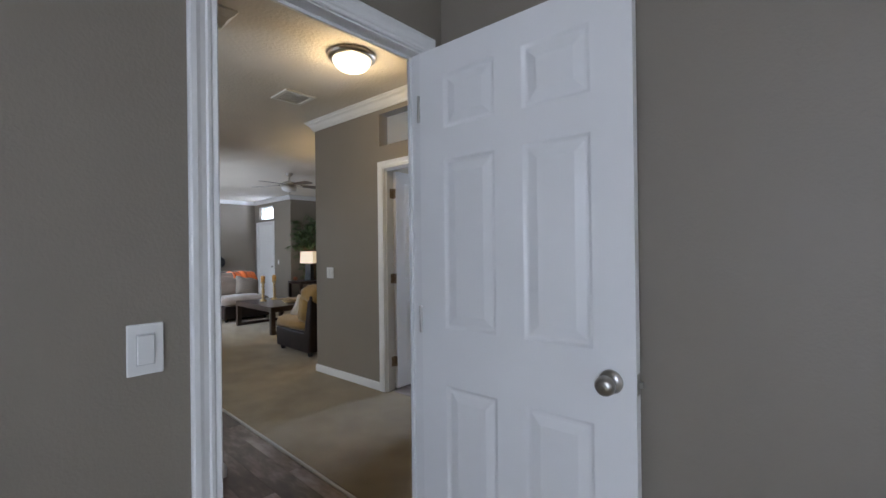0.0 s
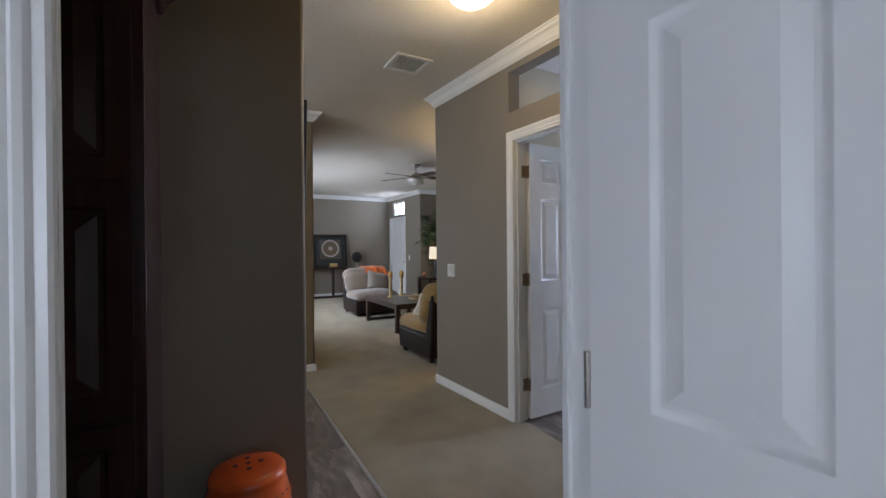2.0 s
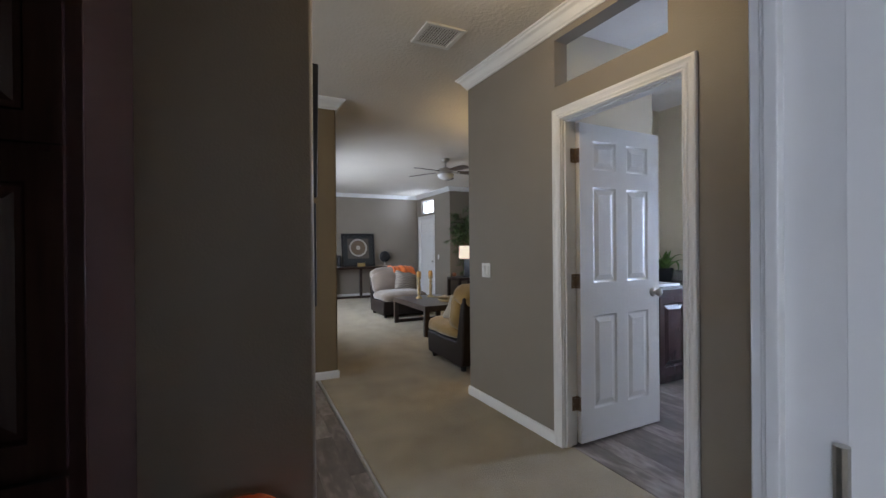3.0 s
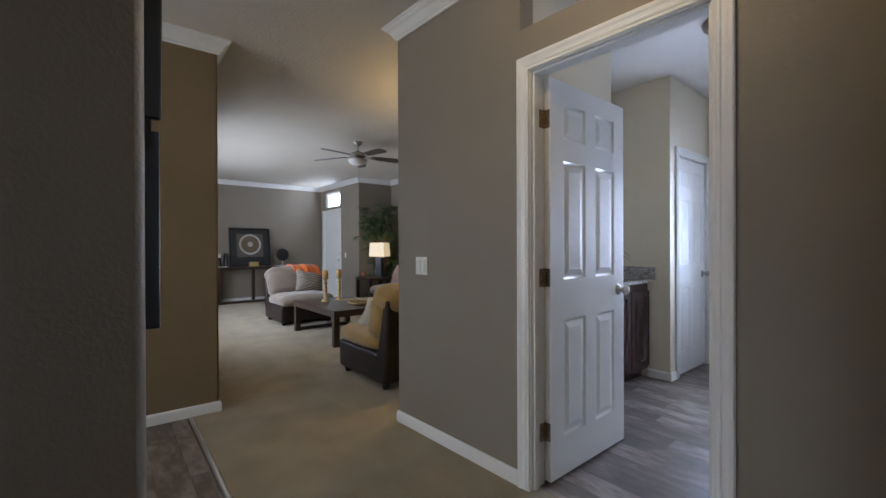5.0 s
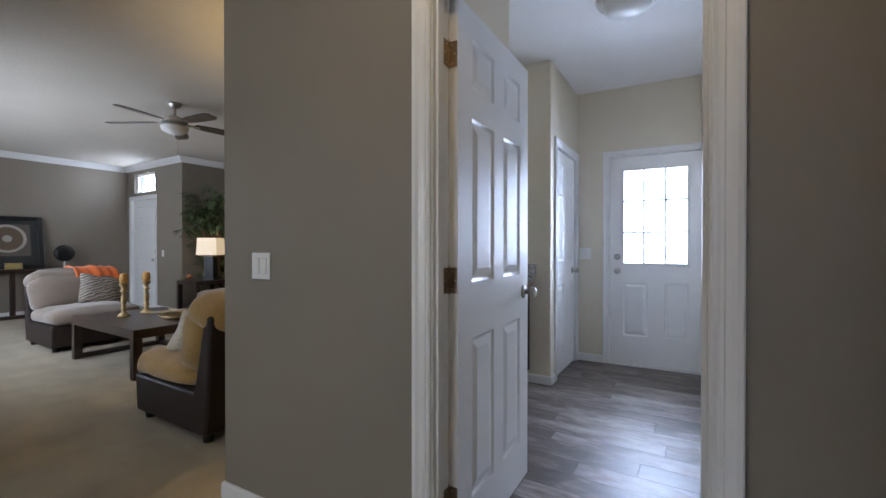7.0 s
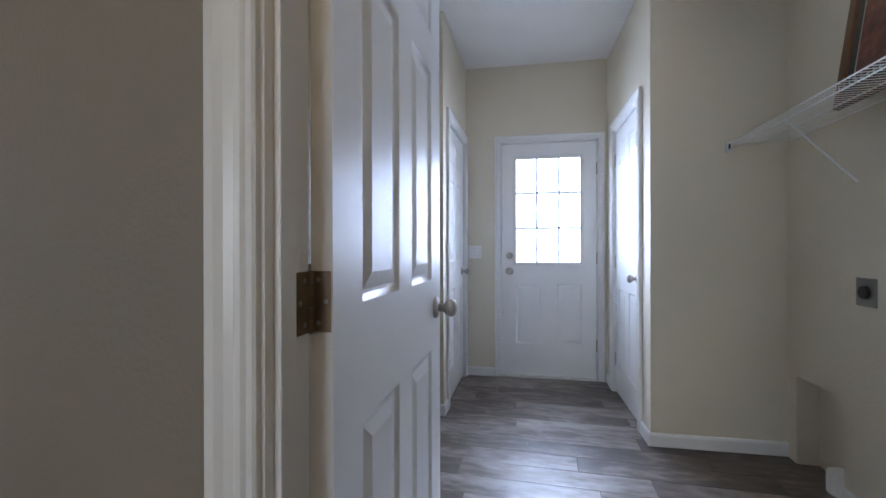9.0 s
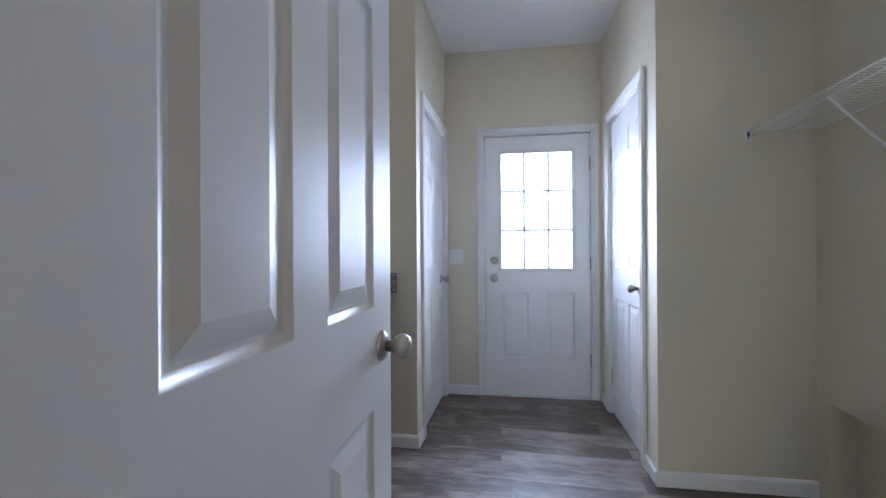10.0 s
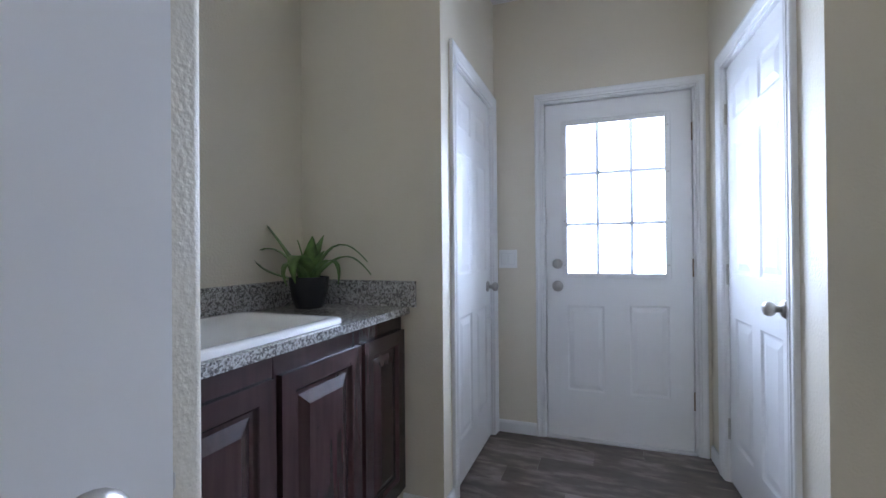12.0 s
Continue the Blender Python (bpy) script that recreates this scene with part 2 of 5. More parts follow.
def to_object(name, bm, mat, smooth=False, bevel=0.0, segments=2):
    me = bpy.data.meshes.new(name)
    bmesh.ops.recalc_face_normals(bm, faces=bm.faces)
    bm.to_mesh(me)
    bm.free()
    me.materials.append(mat)
    if smooth:
        me.polygons.foreach_set("use_smooth", [True] * len(me.polygons))
    ob = new(name, me)
    if bevel:
        mod = ob.modifiers.new("soft_edge", "BEVEL")
        mod.width, mod.segments, mod.limit_method, mod.angle_limit = bevel, segments, "ANGLE", radians(50)
        me.polygons.foreach_set("use_smooth", [True] * len(me.polygons))
        wn_mod = ob.modifiers.new("normals", "WEIGHTED_NORMAL")
        wn_mod.keep_sharp = True
    return ob


def part(name, bm, mat, parent, label="", smooth=False, bevel=0.0, at=None, segments=2):
    ob = to_object(name, bm, mat, smooth, bevel, segments)
    ob.parent = parent
    if at is not None:
        ob.matrix_basis = at
    if label:
        ob["label"] = label
    return ob


def thing(name, label, category, at=None, group="", kind=""):
    ob = new(name)
    ob.empty_display_size = 0.1
    if at is not None:
        ob.matrix_basis = at
    return tagged(ob, label, category, group, kind)


def add_box(bm, x0, x1, y0, y1, z0, z1):
    v = [bm.verts.new(p) for p in ((x0, y0, z0), (x1, y0, z0), (x1, y1, z0), (x0, y1, z0), (x0, y0, z1), (x1, y0, z1), (x1, y1, z1), (x0, y1, z1))]
    for q in ((3, 2, 1, 0), (4, 5, 6, 7), (0, 1, 5, 4), (1, 2, 6, 5), (2, 3, 7, 6), (3, 0, 4, 7)):
        bm.faces.new([v[i] for i in q])
    return v


def box(x0, x1, y0, y1, z0, z1):
    bm = bmesh.new()
    add_box(bm, min(x0, x1), max(x0, x1), min(y0, y1), max(y0, y1), min(z0, z1), max(z0, z1))
    return bm


def lathe(profile, n=28, bm=None, centre=(0, 0, 0)):
    """A turned body from (radius, z) pairs."""
    bm = bm or bmesh.new()
    cx, cy, cz = centre
    rings = []
    for r, z in profile:
        if r < 1e-5:
            rings.append([bm.verts.new((cx, cy, cz + z))])
        else:
            rings.append([bm.verts.new((cx + r * math.cos(2 * math.pi * i / n), cy + r * math.sin(2 * math.pi * i / n), cz + z)) for i in range(n)])
    for a, b in zip(rings, rings[1:]):
        for i in range(n):
            j = (i + 1) % n
            q = [a[i % len(a)], a[j % len(a)], b[j % len(b)], b[i % len(b)]]
            q = list(dict.fromkeys(q))
            if len(q) > 2:
                bm.faces.new(q)
    return bm


def tube(points, radius, n=8, bm=None):
    """A round rod along points; radius may be a list."""
    bm = bm or bmesh.new()
    pts = [Vector(p) for p in points]
    rad = radius if isinstance(radius, (list, tuple)) else [radius] * len(pts)
    rings = []
    for i, p in enumerate(pts):
        d = (pts[min(i + 1, len(pts) - 1)] - pts[max(i - 1, 0)]).normalized()
        u = d.cross(Vector((0, 0, 1)))
        u = u.normalized() if u.length > 0.05 else d.cross(Vector((1, 0, 0))).normalized()
        w = d.cross(u)
        rings.append([bm.verts.new(p + rad[i] * (u * math.cos(2 * math.pi * k / n) + w * math.sin(2 * math.pi * k / n))) for k in range(n)])
    for a, b in zip(rings, rings[1:]):
        for k in range(n):
            bm.faces.new((a[k], a[(k + 1) % n], b[(k + 1) % n], b[k]))
    bm.faces.new(rings[0][::-1])
    bm.faces.new(rings[-1])
    return bm


def soft_block(x0, x1, y0, y1, z0, z1, r, puff=0.0, cuts=6, wobble=0.0, seed=0):
    """A cushion: a box with rounded edges and bulging faces."""
    bm = bmesh.new()
    c = Vector(((x0 + x1) / 2, (y0 + y1) / 2, (z0 + z1) / 2))
    h = Vector(((x1 - x0) / 2, (y1 - y0) / 2, (z1 - z0) / 2))
    bmesh.ops.create_cube(bm, size=2)
    bmesh.ops.subdivide_edges(bm, edges=bm.edges[:], cuts=cuts, use_grid_fill=True)
    for v in bm.verts:
        p = v.co.copy()
        q = Vector((p.x * h.x, p.y * h.y, p.z * h.z))
        inner = Vector((max(-h.x + r, min(h.x - r, q.x)), max(-h.y + r, min(h.y - r, q.y)), max(-h.z + r, min(h.z - r, q.z))))
        d = q - inner
        if d.length > 1e-6:
            q = inner + d.normalized() * r
        fx, fy, fz = 1 - p.x * p.x, 1 - p.y * p.y, 1 - p.z * p.z
        q.z += puff * p.z * fx * fy
        q.x += 0.5 * puff * p.x * fy * fz
        q.y += 0.5 * puff * p.y * fx * fz
        if wobble:
            q += wobble * noise.noise_vector((q + Vector((seed, seed, seed))) * 6)
        v.co = c + q
    return bm


def wall(name, label, mat, x0, x1, y0, y1, z0, z1, along, openings=(), rounds=(), back=None):
    """A wall slab with rectangular openings (a0, a1, z0, z1) through it, along 'x' or 'y'."""
    lo, hi = (x0, x1) if along == "x" else (y0, y1)
    av = sorted({lo, hi, *[a for o in openings for a in o[:2]]})
    zv = sorted({z0, z1, *[z for o in openings for z in o[2:]]})
    bm = bmesh.new()
    verts = {}

    def v(a, side, z):
        key = (round(a, 5), side, round(z, 5))
        if key not in verts:
            p = (a, (y0, y1)[side], z) if along == "x" else ((x0, x1)[side], a, z)
            verts[key] = bm.verts.new(p)
        return verts[key]

    def solid(i, k):
        if not (0 <= i < len(av) - 1 and 0 <= k < len(zv) - 1):
            return False
        a, z = (av[i] + av[i + 1]) / 2, (zv[k] + zv[k + 1]) / 2
        return not any(o[0] < a < o[1] and o[2] < z < o[3] for o in openings)

    for i in range(len(av) - 1):
        for k in range(len(zv) - 1):
            if not solid(i, k):
                continue
            a, b, c, d = av[i], av[i + 1], zv[k], zv[k + 1]
            for s in (0, 1):
                bm.faces.new((v(a, s, c), v(b, s, c), v(b, s, d), v(a, s, d))).material_index = s if back else 0
            for (ii, kk), e in (((i - 1, k), ((a, c), (a, d))), ((i + 1, k), ((b, c), (b, d))), ((i, k - 1), ((a, c), (b, c))), ((i, k + 1), ((a, d), (b, d)))):
                if not solid(ii, kk):
                    bm.faces.new((v(e[0][0], 0, e[0][1]), v(e[1][0], 0, e[1][1]), v(e[1][0], 1, e[1][1]), v(e[0][0], 1, e[0][1])))
    corner = [e for e in bm.edges if any(all(abs(q.co.x - rx) < 0.001 and abs(q.co.y - ry) < 0.001 for q in e.verts) for rx, ry in rounds)]
    if corner:
        made = bmesh.ops.bevel(bm, geom=corner, offset=0.016, segments=4, profile=0.5, affect="EDGES")
        for f in made["faces"]:
            f.smooth = True
    ob = to_object(name, bm, mat)
    if back:
        ob.data.materials.append(back)
    return tagged(ob, label, "wall", kind="structure")


def slab(name, label, mat, x0, x1, y0, y1, z0, z1, category):
    return tagged(to_object(name, box(x0, x1, y0, y1, z0, z1), mat), label, category, kind="structure")


def sweep_plan(points, profile, bm=None):
    """A moulding along a line in plan; profile: (out, z) with out to the left of the way walked."""
    bm = bm or bmesh.new()
    pts = [Vector(p) for p in points]
    rings = []
    for i, p in enumerate(pts):
        d0 = (p - pts[i - 1]).normalized() if i else None
        d1 = (pts[i + 1] - p).normalized() if i < len(pts) - 1 else None
        n0 = Vector((-d0.y, d0.x)) if d0 else None
        n1 = Vector((-d1.y, d1.x)) if d1 else None
        if n0 is None or n1 is None:
            n = n0 or n1
        else:
            n = (n0 + n1) / (1 + n0.dot(n1))
        rings.append([bm.verts.new((p.x + n.x * o, p.y + n.y * o, z)) for o, z in profile])
    k = len(profile)
    for a, b in zip(rings, rings[1:]):
        for i in range(k):
            bm.faces.new((a[i], a[(i + 1) % k], b[(i + 1) % k], b[i]))
    bm.faces.new(rings[0])
    bm.faces.new(rings[-1][::-1])
    return bm


def crown(name, points, top, mat=None):
    prof = [(0.0, top - 0.098), (0.010, top - 0.098), (0.013, top - 0.086), (0.022, top - 0.080), (0.030, top - 0.062), (0.046, top - 0.040),
            (0.064, top - 0.028), (0.070, top - 0.016), (0.080, top - 0.012), (0.080, top - 0.001), (0.0, top - 0.001)]
    return tagged(to_object(name, sweep_plan(points, prof), mat or TRIM), "white painted crown moulding along the ceiling", "moulding", kind="structure")


def skirting(name, points):
    prof = [(0.0, 0.002), (0.013, 0.002), (0.013, 0.062), (0.009, 0.072), (0.006, 0.076), (0.0, 0.076)]
    return tagged(to_object(name, sweep_plan(points, prof), TRIM), "white painted baseboard at the foot of the wall", "baseboard", kind="structure")


def casing_bm(x0, x1, h, wide=0.068):
    """A fluted door surround in the xz plane, standing out towards -y."""
    prof = [(0.0, 0.0), (0.0, 0.010), (0.004, 0.013), (0.014, 0.010), (0.019, 0.014), (0.026, 0.015), (0.030, 0.011), (0.042, 0.014),
            (0.052, 0.019), (0.064, 0.019), (0.068, 0.015), (0.068, 0.0)]
    prof = [(a * wide / 0.068, d) for a, d in prof]
    bm = bmesh.new()
    rings = []
    for fx, fz in ((0, 0), (0, 1), (1, 1), (1, 0)):
        rings.append([bm.verts.new(((x1 + a) if fx else (x0 - a), -d, (h + a) if fz else 0.002)) for a, d in prof])
    k = len(prof)
    for a, b in zip(rings, rings[1:]):
        for i in range(k):
            bm.faces.new((a[i], a[(i + 1) % k], b[(i + 1) % k], b[i]))
    bm.faces.new(rings[0])
    bm.faces.new(rings[-1][::-1])
    return bm


def panel_slab(w, h, t, panels, sink=0.008, raise_to=0.002, both=True, rim=0.014, flat=0.006, slope=0.030, holes=()):
    """A slab in the xz plane from (0, 0) to (w, h), faces at y = 0 and y = t, with raised panels (x0, x1, z0, z1)."""
    bm = bmesh.new()
    xs = sorted({0.0, w, *[p for q in (*panels, *holes) for p in q[:2]]})
    zs = sorted({0.0, h, *[p for q in (*panels, *holes) for p in q[2:]]})

    def inside(x, z):
        return next((q for q in panels if q[0] < x < q[1] and q[2] < z < q[3]), None)

    for y, s in ((0.0, 1), (t, -1)):
        use = both or s == 1
        for i in range(len(xs) - 1):
            for k in range(len(zs) - 1):
                q = inside((xs[i] + xs[i + 1]) / 2, (zs[k] + zs[k + 1]) / 2)
                if (q and use) or any(o[0] < (xs[i] + xs[i + 1]) / 2 < o[1] and o[2] < (zs[k] + zs[k + 1]) / 2 < o[3] for o in holes):
                    continue
                bm.faces.new([bm.verts.new(p) for p in ((xs[i], y, zs[k]), (xs[i + 1], y, zs[k]), (xs[i + 1], y, zs[k + 1]), (xs[i], y, zs[k + 1]))])
        if use:
            for x0, x1, z0, z1 in panels:
                last = None
                for inset, depth in ((0, 0), (rim * 0.12, sink * 0.08), (rim * 0.4, sink * 0.48), (rim * 0.72, sink * 0.9), (rim, sink), (rim + flat, sink), (rim + flat + slope, raise_to)):
                    ring = [bm.verts.new(p) for p in ((x0 + inset, y + s * depth, z0 + inset), (x1 - inset, y + s * depth, z0 + inset),
                                                      (x1 - inset, y + s * depth, z1 - inset), (x0 + inset, y + s * depth, z1 - inset))]
                    if last:
                        for a in range(4):
                            bm.faces.new((last[a], last[(a + 1) % 4], ring[(a + 1) % 4], ring[a])).smooth = 0 < inset <= rim
                    last = ring
                bm.faces.new(last)
    loops = [(0, w, 0, h), *holes]
    for a, b in [e for x0, x1, z0, z1 in loops for e in (((x0, z0), (x1, z0)), ((x1, z0), (x1, z1)), ((x1, z1), (x0, z1)), ((x0, z1), (x0, z0)))]:
        bm.faces.new([bm.verts.new(p) for p in ((a[0], 0, a[1]), (b[0], 0, b[1]), (b[0], t, b[1]), (a[0], t, a[1]))])
    bmesh.ops.remove_doubles(bm, verts=bm.verts, dist=0.00005)
    return bm


def knob_set(parent, x, z, y_face, out):
    """A round passage knob; out is -1 or 1 along y."""
    m = Matrix.Translation((x, y_face, z)) @ pose(0, 0, 0, 90 if out < 0 else -90)
    k = part("door_knob", lathe([(0.0, 0.066), (0.012, 0.066), (0.021, 0.062), (0.0265, 0.053), (0.027, 0.044), (0.022, 0.034), (0.013, 0.028), (0.012, 0.010), (0.0, 0.010)]), NICKEL, parent, "brushed nickel round knob", True, at=m)
    part("rosette", lathe([(0.0, 0.012), (0.016, 0.012), (0.028, 0.008), (0.033, 0.002), (0.033, 0.0), (0.0, 0.0)]), NICKEL, k, smooth=True)
    return k


def switch_plate(label, at, gangs=1, rocker=True):
    w = 0.070 if gangs == 1 else 0.116
    t = thing("light_switch", label, "light switch", at)
    part("wall_plate", box(-w / 2, w / 2, -0.006, 0.0, -0.057, 0.057), PLATE, t, bevel=0.0045)
    for g in range(gangs):
        cx = 0 if gangs == 1 else (-0.023, 0.023)[g]
        # grey block behind the rocker: its colour stands in for the gap's shadow
        part("rocker_seam", box(cx - 0.0182, cx + 0.0182, -0.0068, -0.003, -0.0352, 0.0352), GAP_SHADE, t, "grey strip with the shade of the rocker gap in its colour")
        part("rocker", box(-0.016, 0.016, -0.006, 0.003, -0.033, 0.033), PLATE, t, bevel=0.002, at=pose(cx, -0.006, 0, 4 if g == 0 else -4))
    return t


# ---- walls, floors, ceilings ----
TOP, LTOP = 2.70, 2.70
# the hall wall and the far end of the laundry stand a few degrees off the axes; each pose is a wall's own corner and direction
HALL = pose(-4.075, 2.57, 0, 0, 0, 2.2)
FAR = pose(-3.286, 5.82, 0, 0, 0, 3.0)
RIGHT = pose(-2.035, 4.735, 0, 0, 0, 3.2)
LEFT = pose(-3.271, 4.883, 0, 0, 0, 0.9)


def placed(ob, at):
    ob.matrix_basis = at @ ob.matrix_basis
    return ob


greige, cream = "greige painted drywall with orange-peel texture", "cream painted drywall with orange-peel texture"
wall("wall_bedroom_door", greige + ", holding a doorway", GREIGE, -1.165, -1.100, -3.1, 2.80, 0, 2.76, "y", [(0.509, 1.280, -1, 2.063)])
wall("wall_bedroom_north", greige, GREIGE, -1.100, 2.9, 1.385, 1.5, 0, 2.76, "x")
wall("wall_bedroom_east", greige, GREIGE, 2.8, 2.9, -3.0, 1.385, 0, 2.76, "y", [(-0.05, 0.95, 0.85, 2.05)])
wall("wall_bedroom_south", greige + ", with a window opening", GREIGE, -1.100, 2.9, -3.1, -3.0, 0, 2.76, "x", [(0.4, 2.2, 0.75, 2.15)])
wall("wall_kitchen_wing", greige + ", short wing wall with a rounded end", GREIGE, -2.67, -2.555, -2.0, 1.063, 0, 2.76, "y", rounds=[(-2.67, 1.063), (-2.555, 1.063)])
wall("wall_kitchen_south", greige, GREIGE, -5.18, -1.165, -2.1, -2.0, 0, 2.76, "x", [(-4.7, -3.0, 0.75, 2.15)])
wall("wall_dining", "tan painted drywall end wall with a rounded corner", TAN, -5.18, -5.06, -2.0, 1.646, 0, 2.76, "y", rounds=[(-5.06, 1.646)])
wall("wall_living_south", greige + ", with a wide window opening", GREIGE, -11.97, -5.18, 1.53, 1.646, 0, 2.76, "x", [(-10.05, -6.95, 0.60, 2.15)])
wall("wall_living_west", greige + ", with a doorway to a dark room", GREIGE, -11.97, -11.85, 1.646, 5.36, 0, 2.76, "y", [(1.86, 2.665, -1, 2.0)])
wall("wall_entry", greige + ", holding the front door and a transom window", GREIGE, -11.85, -9.80, 5.24, 5.36, 0, 2.76, "x",
     [(-11.67, -10.72, -1, 2.06), (-11.54, -10.74, 2.17, 2.53)], rounds=[(-9.80, 5.24)])
wall("wall_nook", greige, GREIGE, -9.92, -9.80, 5.36, 6.05, 0, 2.76, "y")
wall("wall_living_north", greige, GREIGE, -9.92, -4.0, 6.05, 6.17, 0, 2.76, "x")
wall("wall_living_east", greige, GREIGE, -4.075, -4.0, 2.66, 6.05, 0, 2.76, "y", back=CREAM)
placed(wall("wall_hall", greige + ", with a doorway and an open transom", GREIGE, 0, 2.93, 0, 0.105, 0, 2.76, "x",
            [(1.096, 1.898, -1, 2.061), (1.052, 1.815, 2.264, 2.560)], rounds=[(0, 0)], back=CREAM), HALL)
wall("wall_laundry_block", cream + ", with a rounded corner", CREAM, -4.0, -3.113, 2.66, 3.634, 0, 2.76, "x", rounds=[(-3.113, 3.634)])
placed(wall("wall_closet_front", cream, CREAM, -0.76, -0.12, 0, 0.11, 0, 2.76, "x"), LEFT)
placed(wall("wall_closet_left", cream + ", with a closet doorway and rounded corner", CREAM, -0.12, 0, 0, 0.955, 0, 2.76, "y",
            [(0.160, 0.876, -1, 2.04)], rounds=[(0, 0)]), LEFT)
placed(wall("wall_alcove_back", cream, CREAM, 0.12, 0.72, 0, 0.11, 0, 2.76, "x"), RIGHT)
placed(wall("wall_closet_right", cream + ", with a closet doorway and rounded corner", CREAM, 0, 0.12, 0, 1.20, 0, 2.76, "y",
            [(0.217, 0.923, -1, 2.04)], rounds=[(0, 0)]), RIGHT)
placed(wall("wall_laundry_far", cream + ", holding the exterior door", CREAM, -0.75, 2.1, 0, 0.12, 0, 2.76, "x", [(0.293, 1.129, -1, 2.048)]), FAR)
wall("wall_laundry_right", cream + ", with a recessed vent box", CREAM, -1.35, -1.25, 2.72, 4.90, 0, 2.76, "y", [(4.34, 4.69, 0.0, 0.455)])
slab("vent_recess_back", "cream painted back of the recessed vent box", CREAM, -1.25, -1.23, 4.25, 4.78, 0, 0.55, "wall")
slab("closet_back_left", cream, CREAM, -4.0, -3.9, 5.01, 5.90, 0, 2.7, "wall")
slab("closet_back_right", cream, CREAM, -1.35, -1.25, 4.90, 5.90, 0, 2.7, "wall")

bm = bmesh.new()
add_box(bm, -11.97, -1.15, 1.6, 2.69, TOP, 2.82)
add_box(bm, -11.97, -4.03, 2.69, 6.17, TOP, 2.82)
add_box(bm, -5.12, -1.15, -2.1, 1.6, TOP, 2.82)
tagged(to_object("ceiling", bm, CEILING), "off-white knock-down textured ceiling", "ceiling", kind="structure")
slab("ceiling_laundry", "white textured laundry ceiling", CEILING_WHITE, -4.03, -1.15, 2.69, 6.06, LTOP, 2.82, "ceiling")
slab("ceiling_bedroom", "off-white textured bedroom ceiling", CEILING, -1.15, 2.9, -3.1, 1.5, TOP, 2.82, "ceiling")

pile = "beige cut-pile carpet with foot-worn shading"
slab("floor_hall", pile, CARPET, -11.97, -1.21, 1.462, 2.675, -0.08, 0.0, "carpet")
slab("floor_living", pile, CARPET, -11.97, -4.0, 2.675, 6.17, -0.08, 0.0, "carpet")
slab("floor_living_edge", pile, CARPET, -11.97, -5.06, 1.3, 1.462, -0.08, 0.0, "carpet")
slab("floor_bedroom", "beige cut-pile bedroom carpet", CARPET, -1.21, 2.9, -3.1, 1.5, -0.08, 0.0, "carpet")
floor_kitchen = slab("floor_kitchen", "grey-brown wood-look vinyl plank floor", GROUT, -5.06, -1.21, -2.1, 1.440, -0.08, -0.007, "floor")
floor_laundry = slab("floor_laundry", "grey-brown wood-look vinyl plank floor", GROUT, -4.0, -1.2, 2.682, 6.02, -0.08, -0.007, "floor")
tagged(to_object("threshold_strip", sweep_plan([(-1.21, 1.440), (-5.06, 1.462)], [(0.014, -0.004), (0.012, 0.004), (0.004, 0.007), (-0.006, 0.006), (-0.014, 0.0), (-0.014, -0.006)]), THRESH),
       "metal carpet edge strip", "threshold", kind="structure")

crown("crown_hall", [(-1.167, 2.682), (-4.075, 2.57), (-4.075, 6.05), (-9.80, 6.05), (-9.80, 5.24), (-11.85, 5.24), (-11.85, 1.646), (-5.06, 1.646), (-5.06, -2.0)], TOP)
crown("crown_wing", [(-2.67, -2.0), (-2.67, 1.063), (-2.555, 1.063), (-2.555, 0.60)], TOP)
skirting("baseboard_hall", [(-3.039, 2.610), (-4.075, 2.57), (-4.075, 6.05), (-9.80, 6.05), (-9.80, 5.24), (-10.66, 5.24)])
skirting("baseboard_living", [(-11.85, 5.24), (-11.85, 2.727)])
skirting("baseboard_dining", [(-11.85, 1.646), (-5.06, 1.646), (-5.06, -2.0)])
skirting("baseboard_wing", [(-2.67, -2.0), (-2.67, 1.063), (-2.555, 1.063), (-2.555, 0.515)])
skirting("baseboard_hall_right", [(-1.167, 2.682), (-2.119, 2.645)])
placed(skirting("baseboard_closet_left", [(0, 0.105), (0, 0), (-0.19, 0)]), LEFT)
placed(skirting("baseboard_far_left", [(0.250, 0), (0.012, 0)]), FAR)
placed(skirting("baseboard_alcove", [(0.685, 0), (0, 0), (0, 0.162)]), RIGHT)
placed(skirting("baseboard_far_right", [(0, 0.978), (0, 1.14)]), RIGHT)
skirting("baseboard_laundry_right", [(-1.35, 2.69), (-1.35, 4.34)])
skirting("baseboard_bedroom", [(-1.100, 0.474), (-1.100, -3.0)])


def frame_jamb(x0, x1, h, depth, stop):
    """Boards lining an opening, from y = 0 to depth, with a stop strip; 18 mm thick outside x0..x1."""
    bm = bmesh.new()
    add_box(bm, x0 - 0.017, x0, 0.0, depth, 0.002, h + 0.017)
    add_box(bm, x1, x1 + 0.017, 0.0, depth, 0.002, h + 0.017)
    add_box(bm, x0, x1, 0.0, depth, h, h + 0.017)
    a, b = stop
    add_box(bm, x0, x0 + 0.011, a, b, 0.002, h)
    add_box(bm, x1 - 0.011, x1, a, b, 0.002, h)
    add_box(bm, x0 + 0.011, x1 - 0.011, a, b, h - 0.011, h)
    return bm


